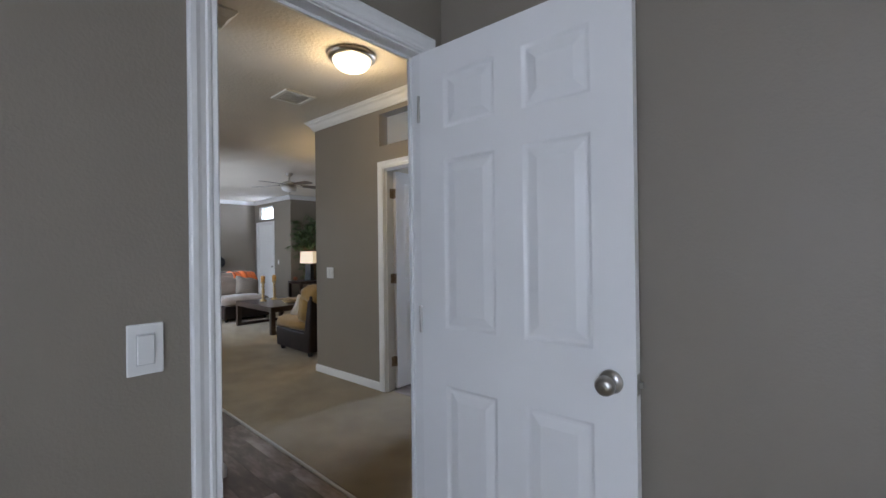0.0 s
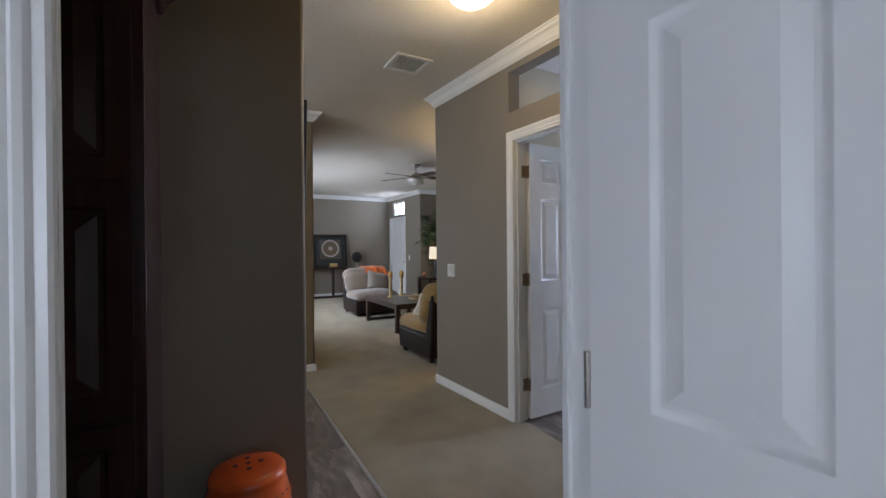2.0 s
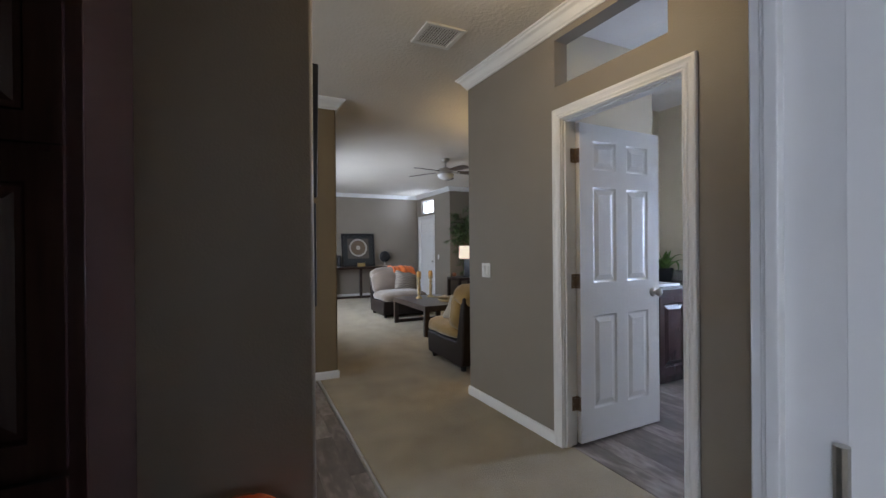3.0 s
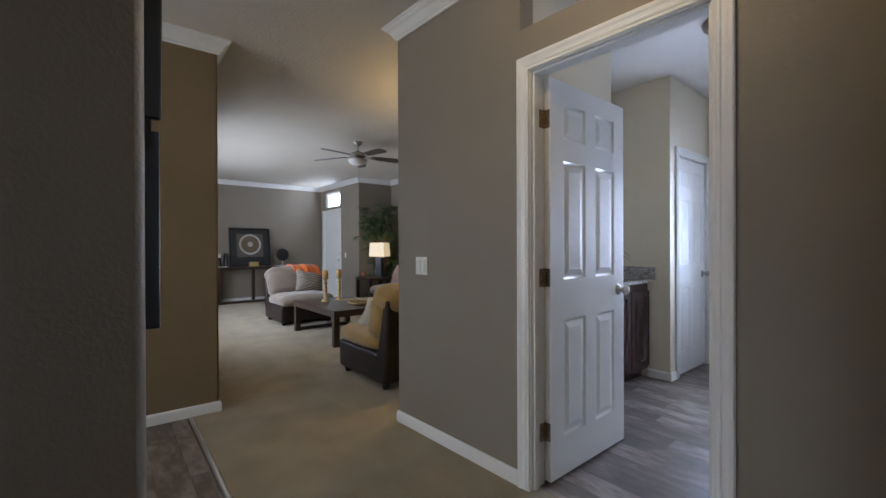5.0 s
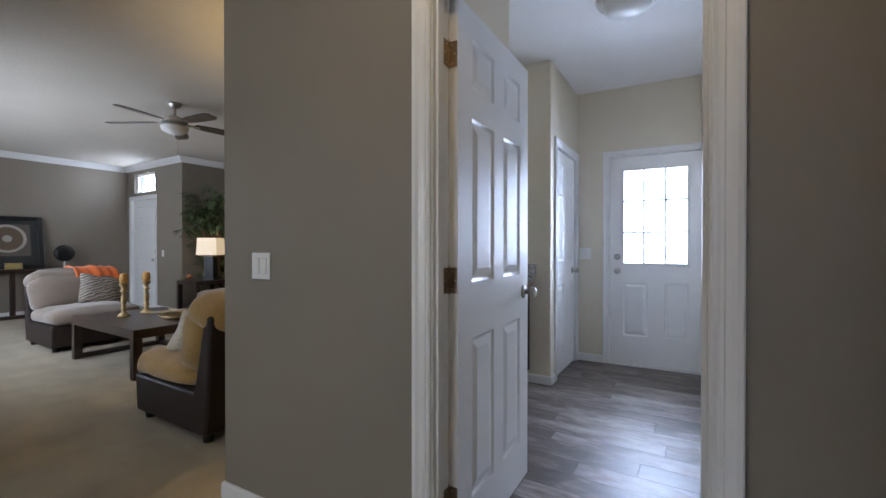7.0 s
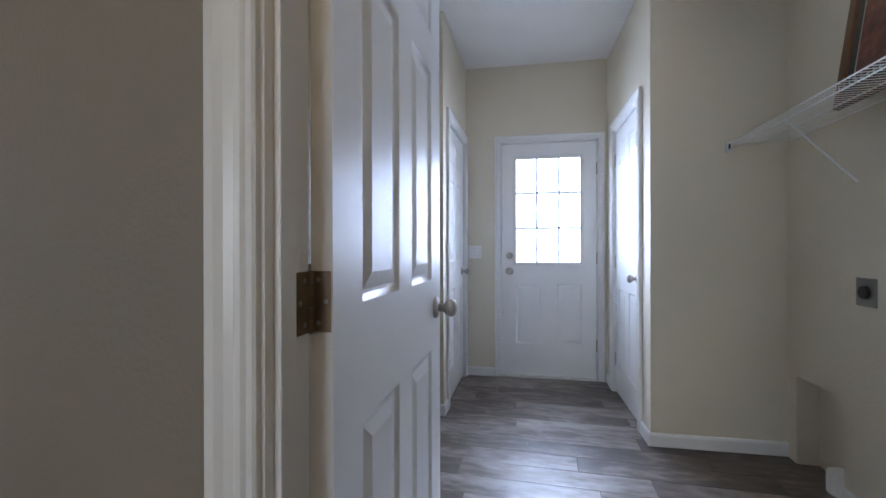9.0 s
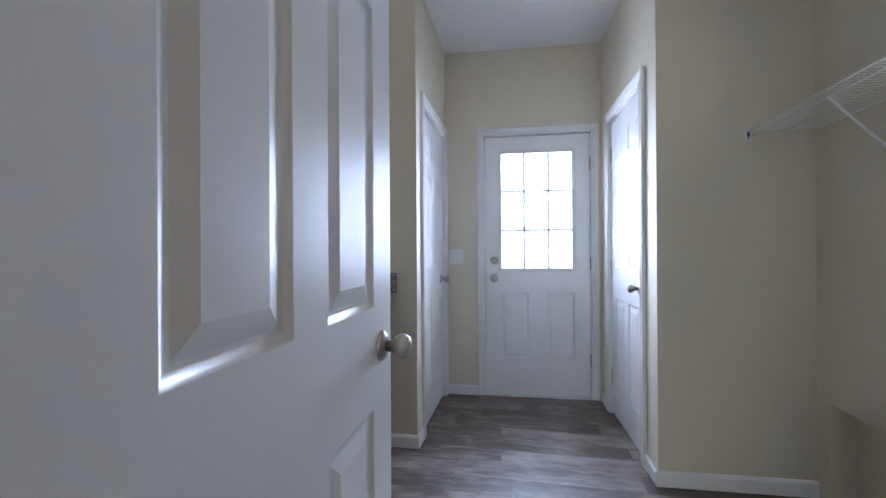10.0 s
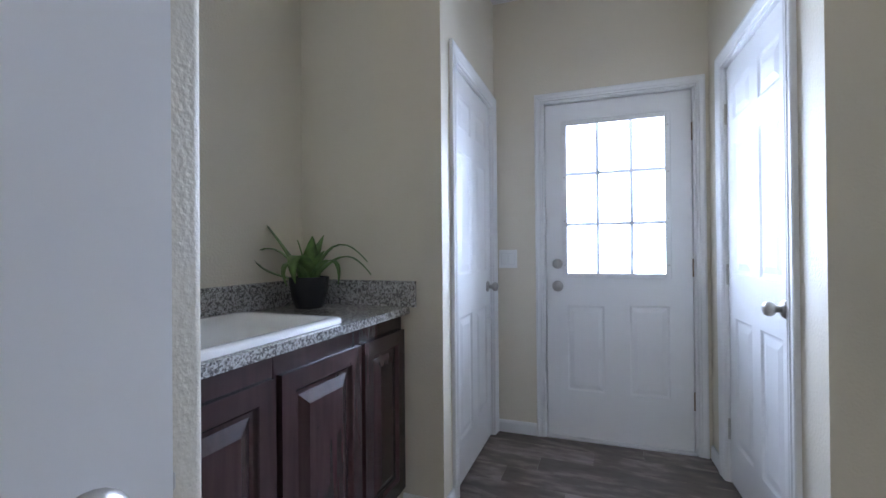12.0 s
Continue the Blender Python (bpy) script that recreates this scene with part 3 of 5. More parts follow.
def doorway(name, label, at, x0, x1, h, depth, both=True, stop=(0.045, 0.075), wide=0.068, lap=0.005):
    t = thing(name, label, "door frame", at, kind="structure")
    part("jamb", frame_jamb(x0, x1, h, depth, stop), TRIM, t, bevel=0.0015)
    part("casing", casing_bm(x0 - lap, x1 + 0.005, h + 0.005, wide), TRIM, t)
    if both:
        part("casing", casing_bm(-x1 - 0.005, -x0 + 0.005, h + 0.005), TRIM, t, at=pose(0, depth, 0, 0, 0, 180))
    return t


doorway("door_frame_1", "white fluted casing round the bedroom doorway", pose(-1.100, 0, 0, 0, 0, 90), 0.526, 1.262, 2.045, 0.065, stop=(0.044, 0.056), lap=-0.019)
doorway("door_frame_2", "white fluted casing round the laundry doorway", HALL, 1.113, 1.881, 2.044, 0.105, stop=(0.018, 0.055))
doorway("door_frame_3", "white casing round the exterior door", FAR, 0.311, 1.111, 2.031, 0.12, False, stop=(0.0735, 0.10), wide=0.052)
doorway("door_frame_4", "white casing round a closet door", LEFT @ pose(0, 0, 0, 0, 0, 90), 0.178, 0.858, 2.02, 0.12, False, stop=(0.049, 0.075))
doorway("door_frame_5", "white casing round a closet door", RIGHT @ pose(0, 0, 0, 0, 0, -90), -0.905, -0.235, 2.02, 0.12, False, stop=(0.049, 0.075))
doorway("door_frame_6", "white casing round the doorway to a dark room", pose(-11.85, 0, 0, 0, 0, 90), 1.88, 2.645, 1.98, 0.12)
doorway("door_frame_7", "white casing round the front door", pose(0, 5.24, 0), -11.65, -10.74, 2.04, 0.12, False)


def panel_door(name, label, at, w, h, t=0.035, knob_z=0.93, knobs=(-1, 1), hinges=(), st=0.112):
    d = thing(name, label, "door", at, kind="structure")
    mid = 0.10 if w > 0.70 else 0.085
    pw = (w - 2 * st - mid) / 2
    rows = ((0.20, 0.800), (1.005, 1.617), (1.727, h - 0.105))
    pan = [(x, x + pw, a, b) for a, b in rows for x in (st, st + pw + mid)]
    part("door_slab", panel_slab(w, h, t, pan), DOORPAINT, d)
    for o in knobs:
        knob_set(d, w - 0.066, knob_z, 0.0 if o < 0 else t, o)
    if knobs:
        part("latch_plate", box(w - 0.001, w + 0.0015, t / 2 - 0.012, t / 2 + 0.012, knob_z - 0.028, knob_z + 0.028), NICKEL, d, "brushed nickel latch plate")
        part("latch_bolt", box(w + 0.0015, w + 0.012, t / 2 - 0.006, t / 2 + 0.006, knob_z - 0.008, knob_z + 0.008), NICKEL, d, "brushed nickel latch bolt", bevel=0.002)
    for z in hinges:
        part("hinge", lathe([(0.0, -0.05), (0.0058, -0.05), (0.0058, 0.05), (0.0, 0.05)], 10), NICKEL, d, "brushed nickel hinge barrel", at=pose(-0.003, -0.004, z))
    return d


panel_door("door_1", "white six-panel bedroom door standing wide open", pose(-1.100, 1.260, 0.012, 0, 0, 3), 0.760, 2.03, knob_z=0.925, hinges=(0.27, 1.03, 1.82))
d2 = panel_door("door_2", "white six-panel laundry door standing open", HALL @ pose(1.148, 0.113, 0.018, 0, 0, 89.3), 0.746, 2.018, knob_z=0.918)
for z in (0.247, 1.020, 1.812):
    bm = box(-0.0025, -0.0005, 0.002, 0.032, -0.045, 0.045)
    add_box(bm, -0.044, -0.0085, 0.0325, 0.0345, -0.045, 0.045)
    for i in range(5):
        lathe([(0.0, -0.046 + i * 0.0186), (0.0050, -0.046 + i * 0.0186), (0.0050, -0.0284 + i * 0.0186), (0.0, -0.0284 + i * 0.0186)], 12, bm, (-0.0048, 0.0330, 0))
    h = part("hinge", bm, HINGE, d2, "aged nickel butt hinge", at=pose(0, 0, z))
    part("hinge_pin", tube([(-0.0048, 0.0330, -0.049), (-0.0048, 0.0330, 0.056)], 0.0028, 8), NICKEL, h)
    for dz in (-0.032, 0.0, 0.032):
        part("screw", lathe([(0.0, 0.0012), (0.003, 0.001), (0.004, 0.0), (0.0, 0.0)], 10), NICKEL, h, at=pose(-0.0025, 0.016 + (0.006 if dz else -0.006), dz, 0, -90, 0))
        part("screw", lathe([(0.0, 0.0012), (0.003, 0.001), (0.004, 0.0), (0.0, 0.0)], 10), NICKEL, h, at=pose(-0.028 + (0.006 if dz else -0.006), 0.0325, dz, 90, 0, 0))
panel_door("door_3", "white six-panel closet door, closed", LEFT @ pose(-0.013, 0.181, 0.012, 0, 0, 90), 0.674, 2.0, knob_z=0.91, knobs=(-1,), hinges=(0.25, 1.0, 1.78), st=0.085)
panel_door("door_4", "white six-panel closet door, closed", RIGHT @ pose(0.013, 0.902, 0.012, 0, 0, -90), 0.664, 2.0, knob_z=0.91, knobs=(-1,), hinges=(0.25, 1.0, 1.78), st=0.085)


def exterior_door():
    w, h, t = 0.794, 2.014, 0.045
    d = thing("door_5", "white exterior door with a nine-pane window, closed", "door", FAR @ pose(0.314, 0.028, 0.012), kind="structure")
    wx0, wx1, wz0, wz1 = 0.115, 0.671, 0.974, 1.889
    pan = [(0.121, 0.333, 0.276, 0.791), (0.470, 0.676, 0.278, 0.797)]
    part("door_slab", panel_slab(w, h, t, pan, sink=0.009, raise_to=0.003, holes=[(wx0, wx1, wz0, wz1)], rim=0.012, flat=0.004, slope=0.022), DOORPAINT, d)
    bm = bmesh.new()
    f = 0.030
    for a, b, c, e in ((wx0 - f * 0.6, wx0 + f * 0.4, wz0 - f * 0.6, wz1 + f * 0.6), (wx1 - f * 0.4, wx1 + f * 0.6, wz0 - f * 0.6, wz1 + f * 0.6),
                       (wx0 + f * 0.4, wx1 - f * 0.4, wz0 - f * 0.6, wz0 + f * 0.4), (wx0 + f * 0.4, wx1 - f * 0.4, wz1 - f * 0.4, wz1 + f * 0.6)):
        add_box(bm, a, b, -0.010, 0.012, c, e)
    lite = part("window_frame", bm, TRIM, d, "white moulded window surround", bevel=0.004)
    bar = 0.021
    xs = [wx0 + (wx1 - wx0) * k / 3 for k in range(4)]
    zs = [wz0 + (wz1 - wz0) * k / 3 for k in range(4)]
    for k in (1, 2):
        part("muntin", box(xs[k] - bar / 2, xs[k] + bar / 2, -0.002, 0.016, wz0, wz1), VINYL, lite, bevel=0.003)
        part("muntin", box(wx0, wx1, -0.0005, 0.0145, zs[k] - bar / 2, zs[k] + bar / 2), VINYL, lite, bevel=0.003)
    for i in range(3):
        for k in range(3):
            p = part("pane", box(xs[i] + 0.001, xs[i + 1] - 0.001, 0.020, 0.024, zs[k] + 0.001, zs[k + 1] - 0.001), GLASS, lite, "clear glass pane")
            p.visible_shadow = False
    for x in (wx0 - 0.004, wx1 + 0.004):
        for k in range(4):
            part("screw_plug", lathe([(0.0, 0.0015), (0.004, 0.001), (0.0045, 0.0), (0.0, 0.0)], 8), NICKEL, lite, at=pose(x, -0.010, wz0 + 0.06 + k * 0.265, 90))
    knob_set(d, 0.067, 0.905, 0.0, -1)
    m = pose(0.067, 0, 1.042, 90)
    b = part("deadbolt", lathe([(0.0, 0.016), (0.022, 0.016), (0.029, 0.010), (0.031, 0.0), (0.0, 0.0)]), NICKEL, d, "brushed nickel deadbolt", True, at=m)
    part("thumb_turn", box(-0.004, 0.004, -0.014, 0.014, 0.014, 0.030), NICKEL, b, bevel=0.002)
    for z in (0.28, 1.02, 1.78):
        bm = lathe([(0.0, -0.05), (0.0065, -0.05), (0.0065, 0.05), (0.0, 0.05)], 10)
        part("hinge", bm, HINGE, d, "aged nickel butt hinge", at=pose(w + 0.003, -0.006, z))
    placed(tagged(to_object("door_sill", box(0.312, 1.110, 0.0, 0.11, -0.006, 0.010), THRESH, bevel=0.003), "metal sill under the exterior door", "threshold", kind="structure"), FAR)


exterior_door()


def front_door():
    d = thing("door_6", "white front door with a nickel lever lock, closed", "door", pose(-11.648, 5.275, 0.01), kind="structure")
    w, h = 0.906, 2.02
    pan = [(x, x + 0.28, a, b) for a, b in ((0.2, 0.8), (0.95, 1.55), (1.65, 1.9)) for x in (0.12, 0.505)]
    part("door_slab", panel_slab(w, h, 0.045, pan, sink=0.006), DOORPAINT, d)
    knob_set(d, w - 0.065, 0.90, 0.0, -1)
    part("deadbolt", lathe([(0.0, 0.016), (0.022, 0.016), (0.029, 0.010), (0.031, 0.0), (0.0, 0.0)]), NICKEL, d, "brushed nickel deadbolt", True, at=pose(w - 0.065, 0, 1.06, 90))
    t = thing("window_1", "narrow transom window above the front door", "window", pose(-11.54, 5.24, 2.17), kind="structure")
    bm = bmesh.new()
    for a, b, c, e in ((0, 0.03, 0, 0.36), (0.77, 0.80, 0, 0.36), (0.03, 0.77, 0, 0.03), (0.03, 0.77, 0.33, 0.36)):
        add_box(bm, a, b, 0.05, 0.09, c, e)
    part("window_frame", bm, TRIM, t)
    p = part("pane", box(0.03, 0.77, 0.068, 0.072, 0.03, 0.33), GLASS, t, "clear glass pane")
    p.visible_shadow = False


front_door()


def plain_window(name, label, x0, x1, z0, z1, y, mid, at=None):
    t = thing(name, label, "window", at or pose(x0, y, z0), kind="structure")
    w, h = x1 - x0, z1 - z0
    bm = bmesh.new()
    for a, b, c, e in ((0, 0.05, 0, h), (w - 0.05, w, 0, h), (0.05, w - 0.05, 0, 0.05), (0.05, w - 0.05, h - 0.05, h), (w / 2 - 0.025, w / 2 + 0.025, 0.05, h - 0.05)):
        add_box(bm, a, b, 0.0, 0.05, c, e)
    part("window_frame", bm, TRIM, t)
    for a, b in ((0.05, w / 2 - 0.025), (w / 2 + 0.025, w - 0.05)):
        p = part("pane", box(a, b, 0.022, 0.027, 0.05, h - 0.05), GLASS, t, "clear glass pane")
        p.visible_shadow = False


plain_window("window_2", "white framed living room window", -10.05, -6.95, 0.60, 2.15, 1.545, True)
# unseen dining window, added to go with the hall wall's fill
plain_window("added_window_4", "unseen white framed dining window, added to light the hall wall", -4.7, -3.0, 0.75, 2.15, -2.09, True)
plain_window("window_3", "white framed bedroom window", 0.4, 2.2, 0.75, 2.15, -3.09, True)
# unseen window, added as an opening for the wing wall's fill lamp
plain_window("added_window_5", "unseen white framed side window, added to light the wing wall", -0.05, 0.95, 0.85, 2.05, 0, True, pose(2.89, -0.05, 0.85, 0, 0, 90))

# ---- outdoors ----
tagged(to_object("ground", box(-400, 400, -400, 400, -0.32, -0.25), CONCRETE), "pale sunlit concrete and gravel ground", "ground", kind="structure")

# ---- laundry: counter, sink, plant, shelf ----


def laundry_counter():
    for i, (y0, y1) in enumerate(((3.636, 4.114), (4.116, 4.530), (4.532, 4.868))):
        c = thing("base_cabinet", "espresso stained wood base cabinet with a raised-panel door", "cabinet", pose(-3.462, y0, 0), group="laundry base cabinets")
        w = y1 - y0
        bm = bmesh.new()
        add_box(bm, -0.022, 0.0, 0.0, w, 0.085, 0.864)
        add_box(bm, -0.50, -0.022, 0.0, 0.016, 0.085, 0.864 if i == 0 else 0.63)
        add_box(bm, -0.50, -0.022, w - 0.016, w, 0.085, 0.864 if i == 2 else 0.63)
        add_box(bm, -0.50, -0.022, 0.016, w - 0.016, 0.085, 0.105)
        add_box(bm, -0.50, -0.06, 0.0, w, 0.0, 0.085)
        part("body", bm, ESPRESSO, c, bevel=0.002)
        pw, ph = w - 0.022, 0.685
        door = part("cabinet_door", panel_slab(pw, ph, 0.02, [(0.055, pw - 0.055, 0.055, ph - 0.055)], sink=0.013, raise_to=0.0, both=False, rim=0.012, flat=0.010, slope=0.036), ESPRESSO, c,
                    at=pose(0.021, 0.011, 0.115, 0, 0, 90))
    top = thing("worktop", "speckled grey granite worktop with a raised splashback", "worktop", pose(0, 0, 0))
    bm = bmesh.new()
    sx0, sx1, sy0, sy1 = -3.89, -3.475, 3.80, 4.40
    z0, z1 = 0.866, 0.896
    add_box(bm, -3.998, sx0, 3.635, 4.870, z0, z1)
    add_box(bm, sx1, -3.422, 3.632, 4.870, z0, z1)
    add_box(bm, sx0, sx1, 3.632, sy0, z0, z1)
    add_box(bm, sx0, sx1, sy1, 4.870, z0, z1)
    part("counter_slab", bm, GRANITE, top)
    bm = box(-3.998, -3.978, 3.632, 4.870, z1, 1.008)
    add_box(bm, -3.978, -3.388, 4.850, 4.8705, z1, 1.008)
    part("splashback", bm, GRANITE, top, bevel=0.002)
    sink = thing("laundry_sink", "white enamel drop-in laundry sink with a raised rim", "sink", pose(0, 0, z1))
    bm = bmesh.new()
    x0, x1, y0, y1 = -3.91, -3.448, 3.76, 4.43
    last = None
    for inset, z in ((0, 0.001), (0.0, 0.014), (0.006, 0.020), (0.035, 0.020), (0.048, 0.012), (0.060, -0.02), (0.085, -0.20), (0.13, -0.225), (0.2, -0.228)):
        n = 4
        ring = []
        r = 0.05 if inset < 0.03 else 0.06
        for cx, cy, a0 in ((x1 - inset - r * 0.6, y1 - inset - r * 0.6, 0), (x0 + inset + r * 0.6, y1 - inset - r * 0.6, 90), (x0 + inset + r * 0.6, y0 + inset + r * 0.6, 180), (x1 - inset - r * 0.6, y0 + inset + r * 0.6, 270)):
            for k in range(n + 1):
                a = radians(a0 + 90 * k / n)
                ring.append(bm.verts.new((cx + r * 0.6 * math.cos(a), cy + r * 0.6 * math.sin(a), z)))
        if last:
            for k in range(len(ring)):
                bm.faces.new((last[k], last[(k + 1) % len(ring)], ring[(k + 1) % len(ring)], ring[k]))
        last = ring
    bm.faces.new(last)
    part("basin", bm, SINKWHITE, sink, smooth=True)
    part("drain", lathe([(0.0, 0.003), (0.03, 0.003), (0.04, 0.001), (0.042, 0.0), (0.0, 0.0)]), NICKEL, sink, at=pose(-3.68, 4.1, -0.2275))


laundry_counter()


def leaf_strip(bm, base, yaw, length, width, rise, droop, curl=0.0, segs=10, thick=0.004):
    """A tapering succulent leaf that rises and bends over."""
    d, side = Vector((math.cos(yaw), math.sin(yaw), 0)), Vector((-math.sin(yaw), math.cos(yaw), 0))
    p, pitch = Vector(base), rise
    rows = []
    for i in range(segs + 1):
        u = i / segs
        w = width * (0.75 + 0.5 * u if u < 0.25 else (1 - (u - 0.25) / 0.75) ** 0.8 * 0.88 + 0.02)
        up = Vector((0, 0, 1)) * math.cos(pitch) - d * math.sin(pitch)
        s = side + d * curl * u
        rows.append([bm.verts.new(p + s * w / 2 + up * thick * (1 - u)), bm.verts.new(p - up * thick), bm.verts.new(p - s * w / 2 + up * thick * (1 - u)), bm.verts.new(p + up * thick * 0.3 * (1 - u) - up * 0.001)])
        p = p + (d * math.cos(pitch) + Vector((0, 0, 1)) * math.sin(pitch) + side * curl * u * 0.5) * (length / segs)
        pitch -= droop / segs * (0.35 + 2.3 * math.exp(-((u - 0.5) / 0.18) ** 2))
    for a, b in zip(rows, rows[1:]):
        for k in range(4):
            bm.faces.new((a[k], a[(k + 1) % 4], b[(k + 1) % 4], b[k]))
    bm.faces.new(rows[-1])
    return bm


def aloe():
    t = thing("potted_plant", "aloe-like plant with drooping green leaves in a black pot", "plant", pose(-3.82, 4.70, 0.896) @ Matrix.Scale(1.08, 4))
    bm = bmesh.new()
    prof = [(0.046, 0.0), (0.052, 0.004), (0.066, 0.06), (0.073, 0.115), (0.073, 0.125), (0.066, 0.125), (0.064, 0.108)]
    rings = []
    for r, z in prof:
        rings.append([bm.verts.new((r * math.cos(2 * math.pi * i / 24) * (1.06 if i % 3 == 0 else 1.0), r * math.sin(2 * math.pi * i / 24) * (1.06 if i % 3 == 0 else 1.0), z)) for i in range(24)])
    for a, b in zip(rings, rings[1:]):
        for i in range(24):
            bm.faces.new((a[i], a[(i + 1) % 24], b[(i + 1) % 24], b[i]))
    bm.faces.new(rings[0][::-1])
    part("pot", bm, CHARCOAL, t, "matt black faceted pot", bevel=0.001)
    part("soil", lathe([(0.0, 0.112), (0.065, 0.110), (0.06, 0.10), (0.0, 0.10)], 16), BARK, t)
    rng = random.Random(4)
    specs = [(178, 0.31, 0.98, 0.05, 0.036), (186, 0.37, 1.02, 2.05, 0.036), (193, 0.30, 0.22, -0.85, 0.030), (2, 0.33, 1.22, 1.95, 0.048), (-6, 0.31, 0.85, 1.60, 0.034),
             (-22, 0.25, 1.05, 2.60, 0.036), (262, 0.27, 1.25, 3.0, 0.056), (238, 0.22, 1.10, 2.9, 0.044), (100, 0.24, 1.2, 1.2, 0.042), (60, 0.20, 1.45, 0.4, 0.052), (300, 0.19, 1.42, 0.3, 0.056),
             (200, 0.17, 1.50, 0.2, 0.050), (330, 0.15, 1.3, 0.6, 0.050)]
    for yaw, length, rise, droop, wide in specs:
        a = radians(yaw + 20)
        part("leaf", leaf_strip(bmesh.new(), (0.014 * math.cos(a), 0.014 * math.sin(a), 0.105), a, length, wide * 1.8, rise, droop, rng.uniform(-0.14, 0.14), 12), ALOE, t, smooth=True)


aloe()


def wire_shelf():
    t = thing("wire_shelf", "white coated wire shelf on the laundry wall", "shelf", pose(0, 0, 0))
    x0, x1, z, y0, y1 = -1.355, -1.640, 1.682, 2.75, 4.738
    part("front_rail", tube([(x1, y0, z), (x1, y1, z)], 0.0032, 8), WIRE, t)
    part("lip_rail", tube([(x1, y0, z - 0.030), (x1, y1, z - 0.030)], 0.0032, 8), WIRE, t)
    part("back_rail", tube([(x0 - 0.004, y0, z), (x0 - 0.004, y1, z)], 0.003, 8), WIRE, t)
    part("middle_rail", tube([((x0 + x1) / 2, y0, z - 0.005), ((x0 + x1) / 2, y1, z - 0.005)], 0.003, 8), WIRE, t)
    bm = bmesh.new()
    n = int((y1 - y0) / 0.0254)
    for i in range(n + 1):
        y = y0 + (y1 - y0) * i / n
        tube([(x0 - 0.004, y, z + 0.003), (x1, y, z + 0.003), (x1 - 0.001, y, z - 0.030)], 0.0016, 5, bm)
    w = part("wire_grid", bm, WIRE, t)
    w["kind"] = "stuff"
    for y in (2.95, 3.55, 4.25):
        part("bracket", tube([(x1 + 0.02, y, z - 0.010), (x0 - 0.002, y, z - 0.29)], 0.005, 8), WIRE, t)
    part("end_bracket", box(x1 - 0.012, x1 + 0.014, y1 - 0.002, 4.7555, z - 0.045, z + 0.012), WIRE, t, bevel=0.003)
    part("end_socket", box(x1 - 0.004, x1 + 0.006, y1 - 0.004, y1 - 0.002, z - 0.035, z + 0.002), BLACK, t)


wire_shelf()
p = thing("framed_picture", "brown wooden picture frame leaning on the wire shelf", "picture", pose(-1.455, 4.235, 1.687, 0, 8, 0) @ pose(0, 0, 0, 0, 0, -90))
fw, fh = 0.62, 0.78
bm = bmesh.new()
for a, b, c, e in ((0, 0.045, 0, fh), (fw - 0.045, fw, 0, fh), (0.045, fw - 0.045, 0, 0.045), (0.045, fw - 0.045, fh - 0.045, fh)):
    add_box(bm, a, b, 0.0, 0.025, c, e)
part("picture_frame", bm, material("red_brown_wood", (0.16, 0.065, 0.022), 0.35, grain=0.3, grain_scale=8, stretch=(10, 10, 1)), p, bevel=0.005)
part("mat_board", box(0.045, fw - 0.045, 0.010, 0.020, 0.045, fh - 0.045), MATBOARD, p)
part("print", box(0.10, fw - 0.10, 0.006, 0.010, 0.10, fh - 0.10), material("rust_print", (0.20, 0.075, 0.045), 0.6, stain=0.5, stain_scale=6, grain=0.3, grain_scale=30), p)
bm = bmesh.new()
for a, b, c, e in ((0.088, 0.091, 0.088, fh - 0.088), (fw - 0.091, fw - 0.088, 0.088, fh - 0.088), (0.091, fw - 0.091, 0.088, 0.091), (0.091, fw - 0.091, fh - 0.091, fh - 0.088)):
    add_box(bm, a, b, 0.007, 0.010, c, e)
part("fillet", bm, SILVER, p)
o = thing("dryer_outlet", "grey dryer outlet on the laundry wall", "power outlet", pose(-1.35, 4.207, 0.935, 0, 0, -90))
part("outlet_plate", box(-0.055, 0.055, -0.006, 0.0, -0.058, 0.058), material("grey_outlet_plate", (0.25, 0.25, 0.24), 0.4, 0.6), o, bevel=0.003)
part("socket", lathe([(0.0, 0.012), (0.026, 0.012), (0.028, 0.0), (0.0, 0.0)]), BLACK, o, "black round socket", at=pose(0, -0.006, 0, 90))
v = thing("vent_duct", "white flexible dryer duct stub on the floor", "duct", pose(-1.31, 4.42, 0.0))
prof = [(0.0, 0.10)]
for i in range(8):
    prof += [(0.052, 0.10 - i * 0.012), (0.057, 0.094 - i * 0.012)]
part("duct_sleeve", lathe(prof + [(0.054, 0.0), (0.0, 0.0)], 24), WIRE, v)

switch_plate("white double rocker switch plate beside the exterior door", FAR @ pose(0.082, 0, 1.085), 2)
switch_plate("white double rocker switch plate on the hall wall", HALL @ pose(0.258, 0, 1.074), 2)
switch_plate("white rocker switch plate beside the bedroom door", pose(-1.100, 0.387, 1.087, 0, 0, 90), 1)
switch_plate("white switch plate beside the front door", pose(-10.45, 5.24, 1.03), 1)


def dome_light(name, label, x, y, top, r, glassmat, lit):
    t = thing(name, label, "ceiling light", pose(x, y, top))
    part("pan", lathe([(0.0, -0.001), (r * 0.95, -0.001), (r, -0.006), (r * 0.985, -0.022), (r * 0.93, -0.034), (r * 0.86, -0.040), (r * 0.82, -0.040), (0.0, -0.03)], 48), NICKEL, t, "brushed nickel pan", True)
    part("bowl", lathe([(r * 0.80, -0.038), (r * 0.78, -0.055), (r * 0.70, -0.078), (r * 0.55, -0.098), (r * 0.3, -0.112), (0.0, -0.117)], 48), glassmat, t, lit, True)


